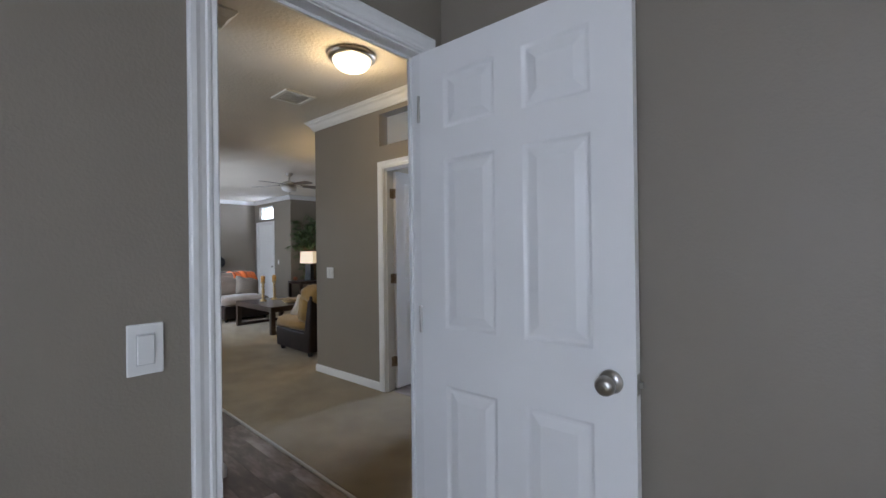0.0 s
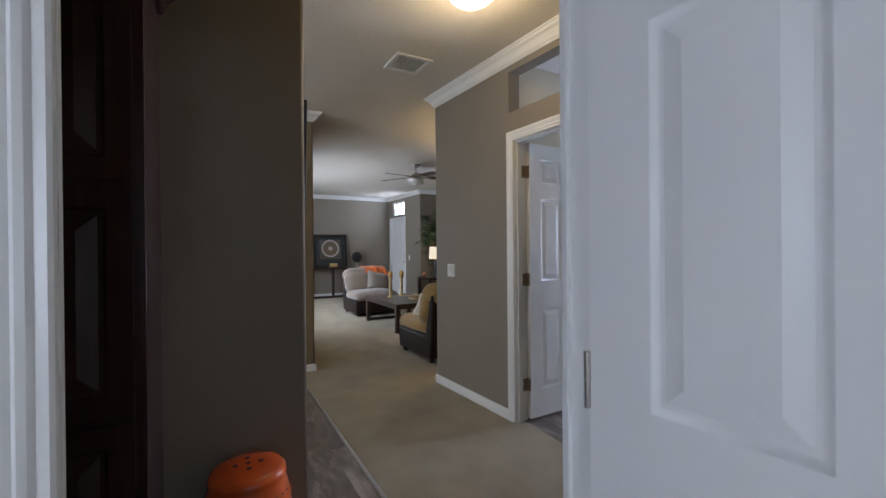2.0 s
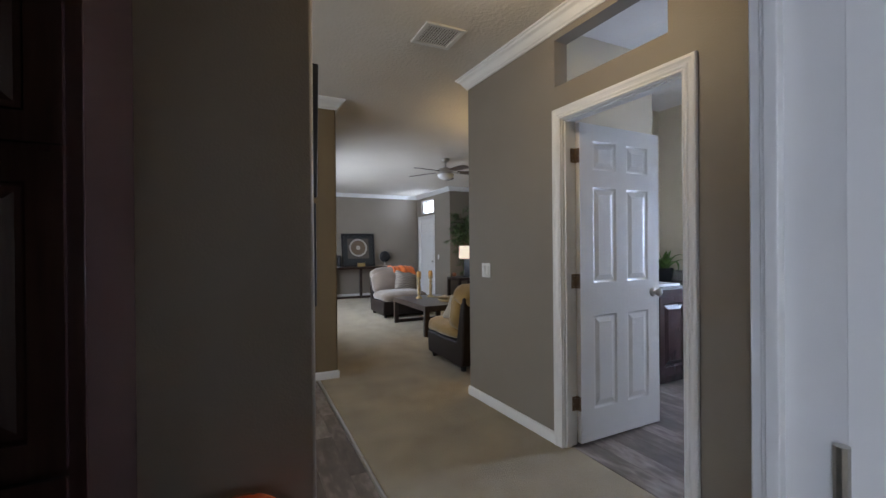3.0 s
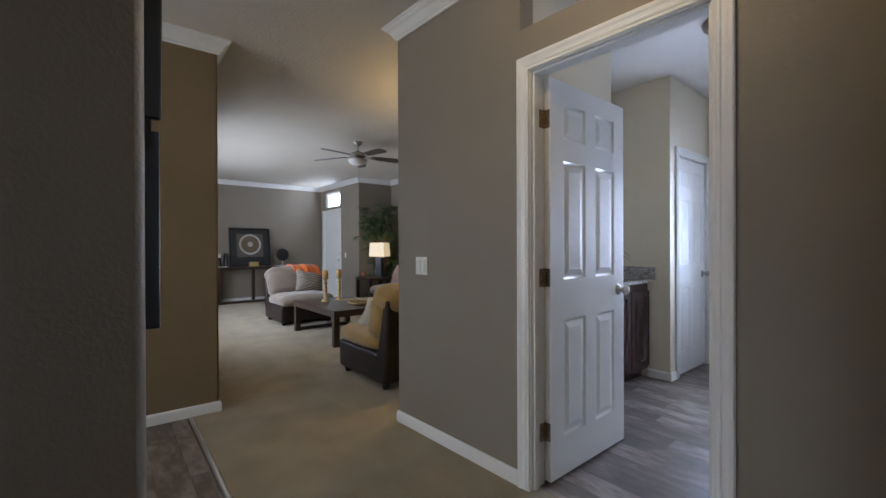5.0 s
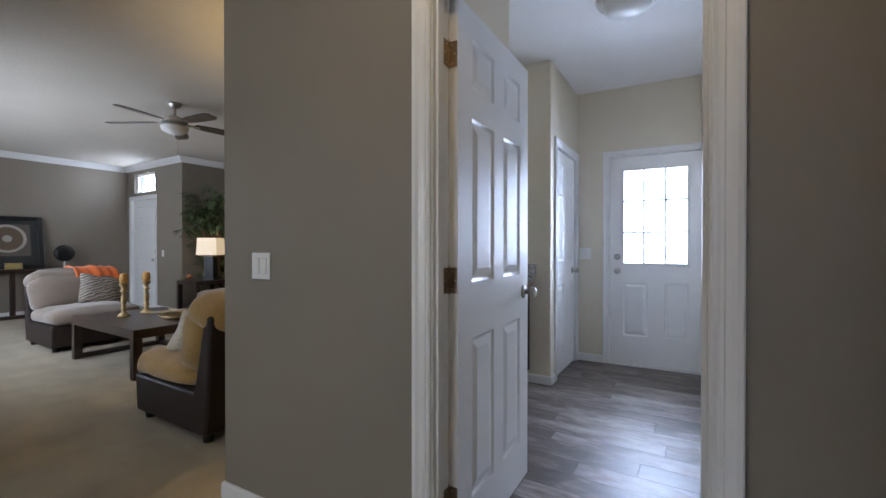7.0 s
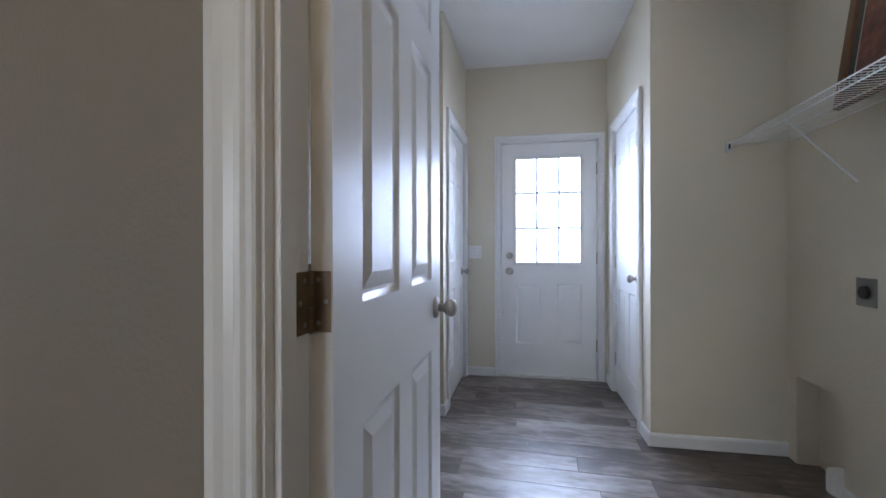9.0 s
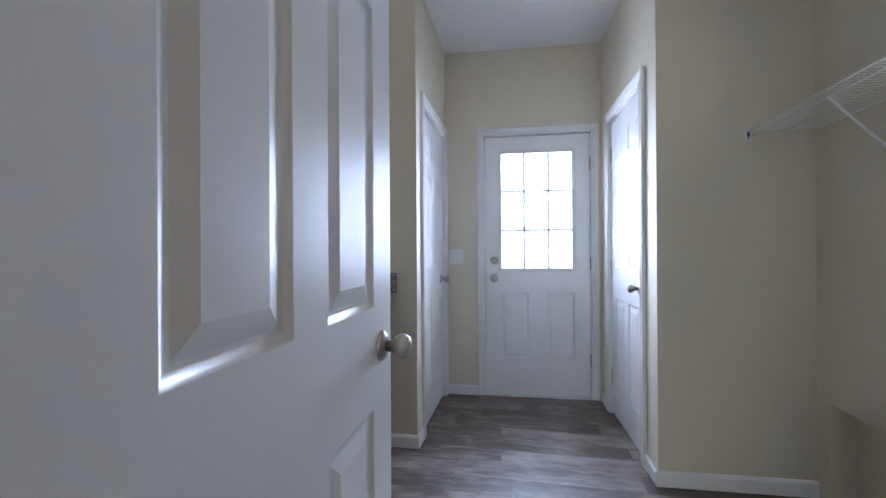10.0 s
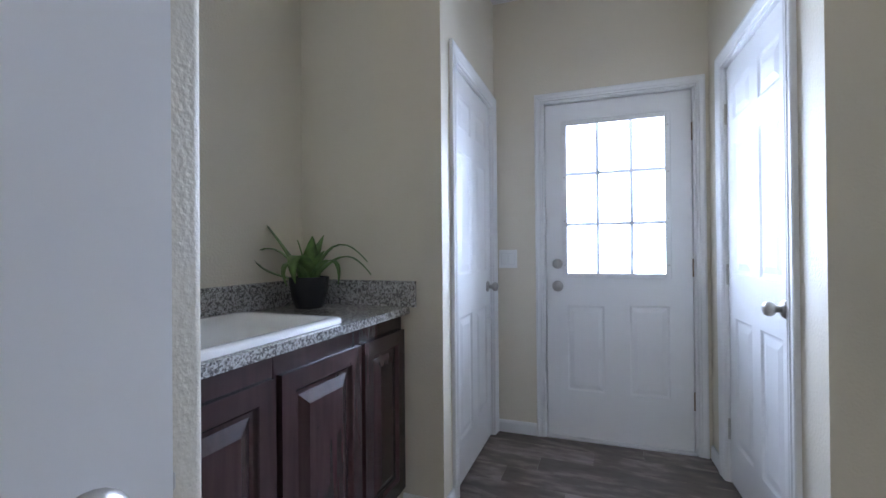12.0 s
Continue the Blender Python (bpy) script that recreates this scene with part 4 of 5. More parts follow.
dome_light("ceiling_light", "flush ceiling light with nickel pan, lit warm", -2.46, 1.92, TOP, 0.170, HALLGLASS, "glowing frosted glass bowl")
dome_light("ceiling_light", "flush ceiling light with nickel pan, unlit", -2.60, 4.26, LTOP, 0.185, FROST, "unlit frosted glass bowl")

v = thing("ceiling_vent", "white square ceiling air vent with slats", "air vent", pose(-3.516, 2.03, TOP))
bm = bmesh.new()
for a, b, c, e in ((-0.145, -0.112, -0.145, 0.145), (0.112, 0.145, -0.145, 0.145), (-0.112, 0.112, -0.145, -0.112), (-0.112, 0.112, 0.112, 0.145)):
    add_box(bm, a, b, c, e, -0.014, -0.001)
part("vent_frame", bm, VENTM, v, bevel=0.004)
# flat plate, greyed to give the shade of an open throat behind the slats
part("backing", box(-0.112, 0.112, -0.112, 0.112, -0.004, -0.002), material("vent_throat_shade", (0.25, 0.24, 0.22), 0.7), v)
for i in range(12):
    part("slat", box(-0.112, 0.112, -0.0085, 0.0085, -0.001, 0.001), VENTM, v, at=pose(0, -0.102 + i * 0.0185, -0.009, 22))

# ---- living room ----


def slipper_chair(label, fabric, at, group):
    """An armless chair that faces -x: dark base, soft seat, leaning back with a rolled top."""
    t = thing("slipper_chair", label, "chair", at, group=group)
    w = 0.425
    bm = bmesh.new()
    prof = [(-0.43, 0.05), (0.40, 0.05), (0.44, 0.27), (0.47, 0.76), (0.40, 0.76), (0.30, 0.34), (0.28, 0.295), (-0.45, 0.295)]
    rows = [[bm.verts.new((x, y, z)) for x, z in prof] for y in (-w, w)]
    for k in range(len(prof)):
        bm.faces.new((rows[0][k], rows[0][(k + 1) % len(prof)], rows[1][(k + 1) % len(prof)], rows[1][k]))
    bm.faces.new(rows[0][::-1])
    bm.faces.new(rows[1])
    part("frame", bm, LEATHER, t, "dark brown leather-look base and back", bevel=0.022, segments=3)
    for x in (-0.36, 0.34):
        for y in (-w + 0.06, w - 0.06):
            part("foot", lathe([(0.0, 0.0), (0.028, 0.0), (0.036, 0.055), (0.0, 0.055)], 14), BLACK, t, at=pose(x, y, 0))
    part("seat_cushion", soft_block(-0.475, 0.24, -w + 0.004, w - 0.004, 0.285, 0.445, 0.070, 0.045, 9, 0.016, 1), fabric, t, smooth=True)
    part("back_cushion", soft_block(-0.15, 0.13, -w + 0.006, w - 0.006, -0.225, 0.205, 0.115, 0.05, 9, 0.016, 5), fabric, t, smooth=True, at=pose(0.245, 0, 0.60, 0, 13, 0))
    part("top_roll", soft_block(-0.185, 0.140, -w - 0.002, w + 0.002, -0.115, 0.085, 0.098, 0.022, 9, 0.012, 9), fabric, t, smooth=True, at=pose(0.370, 0, 0.765, 0, 14, 0))
    return t


def pillow(name, label, mat, at, w=0.45, h=0.45, d=0.15, seed=0):
    bm = soft_block(-w / 2, w / 2, -0.02, 0.02, -h / 2, h / 2, 0.019, 0.0, 12)
    for v in bm.verts:
        u, q = abs(v.co.x) / (w / 2), abs(v.co.z) / (h / 2)
        full = max(0.0, 1 - u ** 2.6) ** 0.6 * max(0.0, 1 - q ** 2.6) ** 0.6
        v.co.y += math.copysign(1, v.co.y) * d / 2 * full
        v.co.x *= 1 - 0.07 * (1 - q) * u
        v.co.z *= 1 - 0.07 * (1 - u) * q
        v.co += 0.012 * noise.noise_vector((v.co + Vector((seed, 0, 0))) * 5)
    ob = to_object(name, bm, mat, smooth=True)
    ob.matrix_basis = at
    return tagged(ob, label, "pillow")


def striped(name, a, b, scale, rot=0):
    m = material(name, a, 0.9, sheen=0.2)
    nt = m.node_tree
    bs = nt.nodes["Principled BSDF"]
    tc, wv, mp = nt.nodes.new("ShaderNodeTexCoord"), nt.nodes.new("ShaderNodeTexWave"), nt.nodes.new("ShaderNodeMapping")
    mp.inputs["Rotation"].default_value = (0, radians(rot), 0)
    wv.wave_type, wv.bands_direction = "BANDS", "Z"
    wv.inputs["Scale"].default_value, wv.inputs["Distortion"].default_value, wv.inputs["Detail"].default_value, wv.inputs["Detail Scale"].default_value = scale, 7, 3, 1.6
    nt.links.new(tc.outputs["Object"], mp.inputs[0])
    nt.links.new(mp.outputs[0], wv.inputs["Vector"])
    r = nt.nodes.new("ShaderNodeValToRGB")
    r.color_ramp.elements[0].position, r.color_ramp.elements[0].color = 0.42, (*a, 1)
    r.color_ramp.elements[1].position, r.color_ramp.elements[1].color = 0.58, (*b, 1)
    nt.links.new(wv.outputs["Color"], r.inputs[0])
    nt.links.new(r.outputs[0], bs.inputs["Base Color"])
    return m


slipper_chair("tan microfibre armless chair on a dark leather base", FABRIC, pose(-5.04, 3.205, 0), "armless living room chairs")
slipper_chair("taupe microfibre armless chair with an orange throw", FABRIC2, pose(-8.57, 3.50, 0, 0, 0, 180), "armless living room chairs")
slipper_chair("taupe microfibre armless chair beside the end table", FABRIC2, pose(-8.62, 5.52, 0, 0, 0, 90), "armless living room chairs")
ZEBRA = striped("zebra_pillow_fabric", (0.13, 0.105, 0.085), (0.36, 0.31, 0.25), 9, 25)
PAISLEY = striped("wine_patterned_fabric", (0.22, 0.07, 0.05), (0.52, 0.44, 0.38), 14, 60)
SHAG = material("cream_shag_fabric", (0.66, 0.60, 0.50), 0.95, grain=0.2, grain_scale=80, bump=0.012, bump_scale=120, sheen=0.3)
pillow("throw_pillow", "zebra-striped taupe throw pillow leaning on a chair", ZEBRA, pose(-8.63, 3.69, 0.60, -28, 14, 90), 0.46, 0.40, 0.16, 3)
pillow("throw_pillow", "shaggy cream throw pillow on the tan chair", SHAG, pose(-5.155, 3.07, 0.555, 26, 14, 82), 0.38, 0.30, 0.17, 7)
pillow("throw_pillow", "wine and grey patterned throw pillow", PAISLEY, pose(-8.72, 5.58, 0.64, -22, 0, 0), 0.42, 0.42, 0.15, 11)

# the throw: a draped cloth over the chair's back
bm = bmesh.new()
rows = []
prof = [(x + 0.27, z) for x, z in ((-8.97, 0.58), (-8.98, 0.71), (-9.00, 0.82), (-9.07, 0.89), (-9.19, 0.905), (-9.32, 0.885), (-9.385, 0.82), (-9.40, 0.66), (-9.40, 0.45))]
for i, (x, z) in enumerate(prof):
    row = []
    for k in range(25):
        y = 3.46 + 0.48 * k / 24
        d = 0.010 * math.sin(k * 1.15 + i * 0.4) + 0.008 * math.sin(k * 0.5 + 2)
        row.append(bm.verts.new((x + d * 0.7, y + 0.01 * math.sin(i), z + d + (0.03 * (k / 24 - 0.5) if i < 2 else 0) - (0.10 * max(0, (k - 20) / 4) ** 2))))
    rows.append(row)
for a, b in zip(rows, rows[1:]):
    for k in range(24):
        bm.faces.new((a[k], a[k + 1], b[k + 1], b[k]))
ob = tagged(to_object("throw_blanket", bm, THROW, smooth=True), "orange woven throw draped over the chair back", "blanket")
sol = ob.modifiers.new("thickness", "SOLIDIFY")
sol.thickness = 0.012


def coffee_table():
    t = thing("coffee_table", "dark wood coffee table with square frame legs", "table", pose(-7.035, 3.545, 0))
    hx, hy = 0.685, 0.425
    part("tabletop", box(-hx, hx, -hy, hy, 0.355, 0.435), TABLEWOOD, t, bevel=0.004)
    for sx in (-1, 1):
        for sy in (-1, 1):
            part("leg", box(sx * hx, sx * (hx - 0.07), sy * hy, sy * (hy - 0.07), 0.0, 0.355), TABLEWOOD, t, bevel=0.003)
        part("floor_rail", box(sx * hx, sx * (hx - 0.06), -hy + 0.07, hy - 0.07, 0.002, 0.05), TABLEWOOD, t, bevel=0.003)
    part("inner_shelf_rail", box(-hx + 0.07, hx - 0.07, hy - 0.06, hy, 0.002, 0.05), TABLEWOOD, t, bevel=0.003)


coffee_table()


def candlestick(x, y, hgt):
    t = thing("candlestick", "turned antique-gold candlestick with an ochre candle", "candlestick", pose(x, y, 0.435), group="candlesticks on the coffee table")
    k = hgt / 0.36
    part("stem", lathe([(0.0, 0.0), (0.055, 0.0), (0.056, 0.012), (0.045, 0.024), (0.022, 0.04), (0.018, 0.07), (0.032, 0.085), (0.018, 0.10), (0.026, 0.15 * k), (0.024, 0.20 * k), (0.015, 0.245 * k),
                           (0.034, 0.26 * k), (0.018, 0.275 * k), (0.02, 0.30 * k), (0.038, 0.325 * k), (0.040, 0.345 * k), (0.0, 0.345 * k)], 24), GOLD, t, smooth=True)
    part("candle", lathe([(0.0, 0.345 * k), (0.032, 0.345 * k), (0.038, 0.38 * k), (0.036, 0.425 * k), (0.022, 0.445 * k), (0.0, 0.44 * k)], 20), CANDLE, t, "ochre round candle", True)


candlestick(-7.28, 3.41, 0.36)
candlestick(-7.38, 3.66, 0.36)
t = thing("reed_tray", "woven tray of dried reeds on the coffee table", "tray", pose(-6.75, 3.72, 0.435, 0, 0, 20))
part("tray", lathe([(0.0, 0.006), (0.16, 0.006), (0.20, 0.035), (0.21, 0.035), (0.17, 0.0), (0.0, 0.0)], 28), GOLD, t, smooth=True)
rng = random.Random(9)
for i in range(16):
    a = rng.uniform(-0.5, 0.5)
    y = rng.uniform(-0.10, 0.10)
    part("reed", tube([(-0.26 * math.cos(a), y - 0.26 * math.sin(a), 0.035 + rng.random() * 0.03), (0, y, 0.05 + rng.random() * 0.03), (0.26 * math.cos(a), y + 0.26 * math.sin(a), 0.04 + rng.random() * 0.05)], [0.007, 0.006, 0.003], 6), STRAW, t)


def console():
    t = thing("console_table", "long dark wood console table against the wall", "table", pose(0, 0, 0))
    x0, x1, y0, y1 = -11.83, -11.42, 2.78, 4.62
    part("tabletop", box(x0, x1, y0, y1, 0.735, 0.79), TABLEWOOD, t, bevel=0.004)
    part("end_panel", box(x0, x1, y0 + 0.02, y0 + 0.11, 0.0, 0.735), TABLEWOOD, t, bevel=0.004)
    part("end_panel", box(x0, x1, y1 - 0.11, y1 - 0.02, 0.0, 0.735), TABLEWOOD, t, bevel=0.004)
    part("middle_leg", box(x1 - 0.10, x1 - 0.03, 3.50, 3.56, 0.06, 0.735), TABLEWOOD, t, bevel=0.003)
    part("stretcher", box(x1 - 0.10, x1 - 0.03, y0 + 0.11, y1 - 0.11, 0.0, 0.055), TABLEWOOD, t, bevel=0.003)


console()


def record_frame():
    t = thing("framed_record", "black framed silver record leaning on the wall", "picture", pose(-11.63, 3.09, 0.792, 0, -9, 0) @ pose(0, 0, 0, 0, 0, 90))
    w = 0.86
    bm = bmesh.new()
    for a, b, c, e in ((0, 0.06, 0, w), (w - 0.06, w, 0, w), (0.06, w - 0.06, 0, 0.06), (0.06, w - 0.06, w - 0.06, w)):
        add_box(bm, a, b, -0.03, 0.0, c, e)
    part("picture_frame", bm, BLACK, t, bevel=0.005)
    part("mat_board", box(0.06, w - 0.06, -0.010, 0.0, 0.06, w - 0.06), material("black_mat", (0.016, 0.018, 0.018), 0.6), t)
    part("inner_mat", box(0.155, w - 0.155, -0.013, -0.010, 0.21, w - 0.13), MATBOARD, t)
    m = pose(0.43, -0.013, 0.49, 90)
    rec = part("record", lathe([(0.0, 0.004), (0.05, 0.005), (0.052, 0.008), (0.15, 0.007), (0.19, 0.007), (0.19, 0.0), (0.0, 0.0)], 48), material("bronze_record", (0.20, 0.15, 0.11), 0.3, 0.7), t, at=m)
    part("silver_rim", lathe([(0.19, 0.008), (0.225, 0.010), (0.232, 0.004), (0.23, 0.0), (0.19, 0.0)], 48), SILVER, rec)
    part("label", lathe([(0.0, 0.010), (0.055, 0.009), (0.06, 0.006), (0.0, 0.006)], 32), SILVER, rec)


record_frame()
t = thing("gold_plaque", "small gold plaque box on the console table", "ornament", pose(-11.50, 3.55, 0.792, 0, 0, 90))
part("block", box(-0.10, 0.10, -0.025, 0.025, 0.0, 0.10), GOLD, t, bevel=0.004)
part("face", box(-0.08, 0.08, -0.029, -0.025, 0.015, 0.085), material("yellow_brass_face", (0.6, 0.48, 0.2), 0.35, 0.7), t)
t = thing("disc_sculpture", "round black disc sculpture on a clear stand", "ornament", pose(-11.58, 4.20, 0.79))
part("stand", box(-0.04, 0.04, -0.05, 0.05, 0.0, 0.02), SILVER, t, bevel=0.003)
part("stem", tube([(0, 0, 0.02), (0, 0, 0.13)], 0.012, 10), SILVER, t)
part("disc", lathe([(0.0, 0.03), (0.07, 0.03), (0.13, 0.022), (0.145, 0.0), (0.13, -0.022), (0.07, -0.03), (0.0, -0.03)], 36), BLACK, t, smooth=True, at=pose(0, 0, 0.25, 0, 90, 0))
for y, hgt, wax in ((2.86, 0.28, True), (3.00, 0.30, False)):
    t = thing("pillar_holder", "black tapered pillar candle holder on a silver base", "candle holder", pose(-11.55, y, 0.79), group="pillar holders on the console")
    part("base", lathe([(0.0, 0.0), (0.062, 0.0), (0.062, 0.018), (0.0, 0.018)], 20), SILVER, t)
    part("holder", lathe([(0.0, 0.018), (0.055, 0.018), (0.042, hgt * 0.7), (0.05, hgt * 0.72), (0.0, hgt * 0.72)] if wax else [(0.0, 0.018), (0.055, 0.018), (0.04, hgt), (0.0, hgt)], 20), BLACK, t, smooth=False)
    if wax:
        part("candle", lathe([(0.0, hgt * 0.72), (0.045, hgt * 0.72), (0.045, hgt), (0.0, hgt - 0.004)], 20), WHITEWAX, t, "white pillar candle")


def end_table():
    t = thing("end_table", "dark wood end table with an open front", "table", pose(-9.36, 5.38, 0))
    part("tabletop", box(-0.30, 0.30, -0.30, 0.30, 0.53, 0.59), TABLEWOOD, t, bevel=0.004)
    for sx in (-1, 1):
        for sy in (-1, 1):
            part("leg", box(sx * 0.30, sx * 0.235, sy * 0.30, sy * 0.235, 0.0, 0.53), TABLEWOOD, t, bevel=0.003)
    part("shelf", box(-0.235, 0.235, -0.235, 0.235, 0.12, 0.15), TABLEWOOD, t, bevel=0.003)
    l = thing("table_lamp", "table lamp with black base and lit cream rectangular shade", "lamp", pose(-9.36, 5.49, 0.59))
    part("base", box(-0.10, 0.10, -0.10, 0.10, 0.0, 0.03), BLACK, l, bevel=0.004)
    part("column", box(-0.075, 0.075, -0.075, 0.075, 0.03, 0.40), BLACK, l, bevel=0.006)
    part("stem", tube([(0, 0, 0.40), (0, 0, 0.50)], 0.01, 8), NICKEL, l)
    bm = bmesh.new()
    lo = [bm.verts.new((x * 0.175, y * 0.145, 0.42)) for x, y in ((-1, -1), (1, -1), (1, 1), (-1, 1))]
    hi = [bm.verts.new((x * 0.16, y * 0.13, 0.71)) for x, y in ((-1, -1), (1, -1), (1, 1), (-1, 1))]
    for k in range(4):
        bm.faces.new((lo[k], lo[(k + 1) % 4], hi[(k + 1) % 4], hi[k]))
    sh = part("shade", bm, SHADE, l, "glowing cream fabric shade")
    m = sh.modifiers.new("thickness", "SOLIDIFY")
    m.thickness = 0.004
    l.rotation_euler = (0, 0, radians(32))
    b = thing("copper_ornament", "small copper ball ornament on the end table", "ornament", pose(-9.55, 5.22, 0.59))
    part("ball", lathe([(0.0, 0.0), (0.02, 0.0), (0.045, 0.02), (0.055, 0.05), (0.045, 0.08), (0.02, 0.098), (0.0, 0.10)], 20), material("copper", (0.45, 0.2, 0.12), 0.3, 0.9), b, smooth=True)


end_table()


def tree():
    t = thing("potted_tree", "tall artificial leafy tree in the living room corner", "plant", pose(-9.60, 5.86, 0))
    part("pot", lathe([(0.0, 0.0), (0.13, 0.0), (0.16, 0.28), (0.17, 0.30), (0.15, 0.30), (0.14, 0.26), (0.0, 0.26)], 24), CHARCOAL, t, "dark round pot", True)
    rng = random.Random(12)
    trunk = bmesh.new()
    crown_bm = bmesh.new()

    def keep(p):
        return Vector((min(0.55, max(-0.16, p.x)), min(0.16, max(-0.86, p.y)), p.z))

    for i in range(9):
        a = rng.uniform(0, 2 * math.pi)
        lean = rng.uniform(0.05, 0.34)
        top = rng.uniform(1.25, 2.1)
        pts = []
        for k in range(6):
            u = k / 5
            pts.append(keep(Vector((lean * math.cos(a) * u ** 1.5 + 0.16 * u, lean * math.sin(a) * u ** 1.5 - 0.46 * u, 0.26 + (top - 0.26) * u))))
        tube(pts, [0.014 - 0.009 * k / 5 for k in range(6)], 6, trunk)
        for k in range(34):
            u = rng.uniform(0.30, 1.0)
            s = u * 4.999
            p = pts[int(s)].lerp(pts[int(s) + 1], s - int(s))
            yaw = rng.uniform(0, 2 * math.pi)
            out = Vector((math.cos(yaw), math.sin(yaw), rng.uniform(-0.5, 0.5))).normalized()
            q = keep(p + out * rng.uniform(0.12, 0.26))
            tube([p, q], [0.003, 0.0015], 4, trunk)
            for n in range(6):
                base = p.lerp(q, (n + 1) / 6)
                if base.z < 1.42 and base.x > -0.06 and base.y < -0.12:
                    continue
                d = (out + Vector((rng.uniform(-1, 1), rng.uniform(-1, 1), rng.uniform(-0.9, 0.2))) * 0.8).normalized()
                length, wid = rng.uniform(0.11, 0.19), rng.uniform(0.042, 0.07)
                side = d.cross(Vector((0, 0, 1)))
                side = side.normalized() if side.length > 0.05 else Vector((1, 0, 0))
                up = side.cross(d)
                v = [base, base + d * length * 0.3 + side * wid / 2 + up * 0.010, base + d * length * 0.65 + side * wid * 0.38 - up * 0.004, base + d * length - up * 0.035,
                     base + d * length * 0.65 - side * wid * 0.38 - up * 0.004, base + d * length * 0.3 - side * wid / 2 + up * 0.010, base + d * length * 0.3 - up * 0.003, base + d * length * 0.65 - up * 0.014]
                v = [crown_bm.verts.new(w) for w in v]
                for f in ((0, 1, 6), (1, 2, 7, 6), (2, 3, 7), (3, 4, 7), (4, 5, 6, 7), (5, 0, 6)):
                    crown_bm.faces.new([v[x] for x in f])
    for v in crown_bm.verts:
        v.co.x, v.co.y = max(-0.19, v.co.x), min(0.18, v.co.y)
    part("trunk", trunk, BARK, t, "thin brown stems")
    part("crown", crown_bm, LEAF, t, "dense green pointed leaves")


tree()


def floor_lamp():
    t = thing("floor_lamp", "tall floor lamp with a warm lit drum shade", "lamp", pose(-4.66, 3.85, 0))
    part("base", lathe([(0.0, 0.0), (0.14, 0.0), (0.14, 0.012), (0.10, 0.022), (0.02, 0.03), (0.0, 0.03)], 28), NICKEL, t, smooth=True)
    part("pole", tube([(0, 0, 0.02), (0, 0, 1.54)], 0.012, 12), NICKEL, t)
    part("shade", lathe([(0.21, 1.44), (0.17, 1.76), (0.166, 1.76), (0.206, 1.44)], 32), SHADE, t, "cream fabric drum shade", True)


floor_lamp()


def ceiling_fan():
    t = thing("ceiling_fan", "brushed nickel ceiling fan with five dark blades and a glass bowl", "ceiling fan", pose(-7.05, 3.80, TOP))
    part("canopy", lathe([(0.0, -0.001), (0.066, -0.001), (0.064, -0.02), (0.045, -0.05), (0.018, -0.062), (0.0, -0.062)], 28), NICKEL, t, smooth=True)
    part("downrod", tube([(0, 0, -0.05), (0, 0, -0.15)], 0.012, 12), NICKEL, t)
    part("motor", lathe([(0.0, -0.135), (0.03, -0.135), (0.05, -0.15), (0.11, -0.165), (0.125, -0.19), (0.12, -0.215), (0.075, -0.235), (0.07, -0.255), (0.0, -0.255)], 36), NICKEL, t, smooth=True)
    part("glass_bowl", lathe([(0.135, -0.255), (0.135, -0.265), (0.12, -0.30), (0.08, -0.325), (0.03, -0.338), (0.0, -0.34)], 36), FROST, t, "frosted glass light bowl", True)
    part("finial", lathe([(0.0, -0.338), (0.014, -0.340), (0.010, -0.356), (0.0, -0.36)], 12), NICKEL, t)
    part("pull_chain", tube([(0.05, 0.0, -0.25), (0.05, 0.0, -0.56)], 0.0018, 6), NICKEL, t)
    for i in range(5):
        m = pose(0, 0, -0.205, 0, 0, 3 + 72 * i) @ pose(0, 0, 0, -10, 2.5, 0)
        bm = bmesh.new()
        out = [(0.19, 0.045), (0.30, 0.062), (0.55, 0.072), (0.63, 0.066), (0.665, 0.04), (0.665, -0.04), (0.63, -0.066), (0.55, -0.072), (0.30, -0.062), (0.19, -0.045)]
        lo, hi = [bm.verts.new((x, y, -0.004)) for x, y in out], [bm.verts.new((x, y, 0.004)) for x, y in out]
        bm.faces.new(lo[::-1])
        bm.faces.new(hi)
        for k in range(len(out)):
            bm.faces.new((lo[k], lo[(k + 1) % len(out)], hi[(k + 1) % len(out)], hi[k]))
        b = part("blade", bm, FANBLADE, t, "dark walnut blade", at=m)
        part("blade_iron", box(0.10, 0.24, -0.02, 0.02, -0.012, -0.005), NICKEL, b, bevel=0.003)


ceiling_fan()
t = thing("smoke_detector", "white round smoke detector on the ceiling", "smoke detector", pose(-10.55, 2.44, TOP))
part("cover", lathe([(0.0, -0.035), (0.045, -0.034), (0.06, -0.022), (0.065, -0.001), (0.0, -0.001)], 28), PLATE, t, smooth=True)

# ---- kitchen edge: pantry, stool, wall panels ----


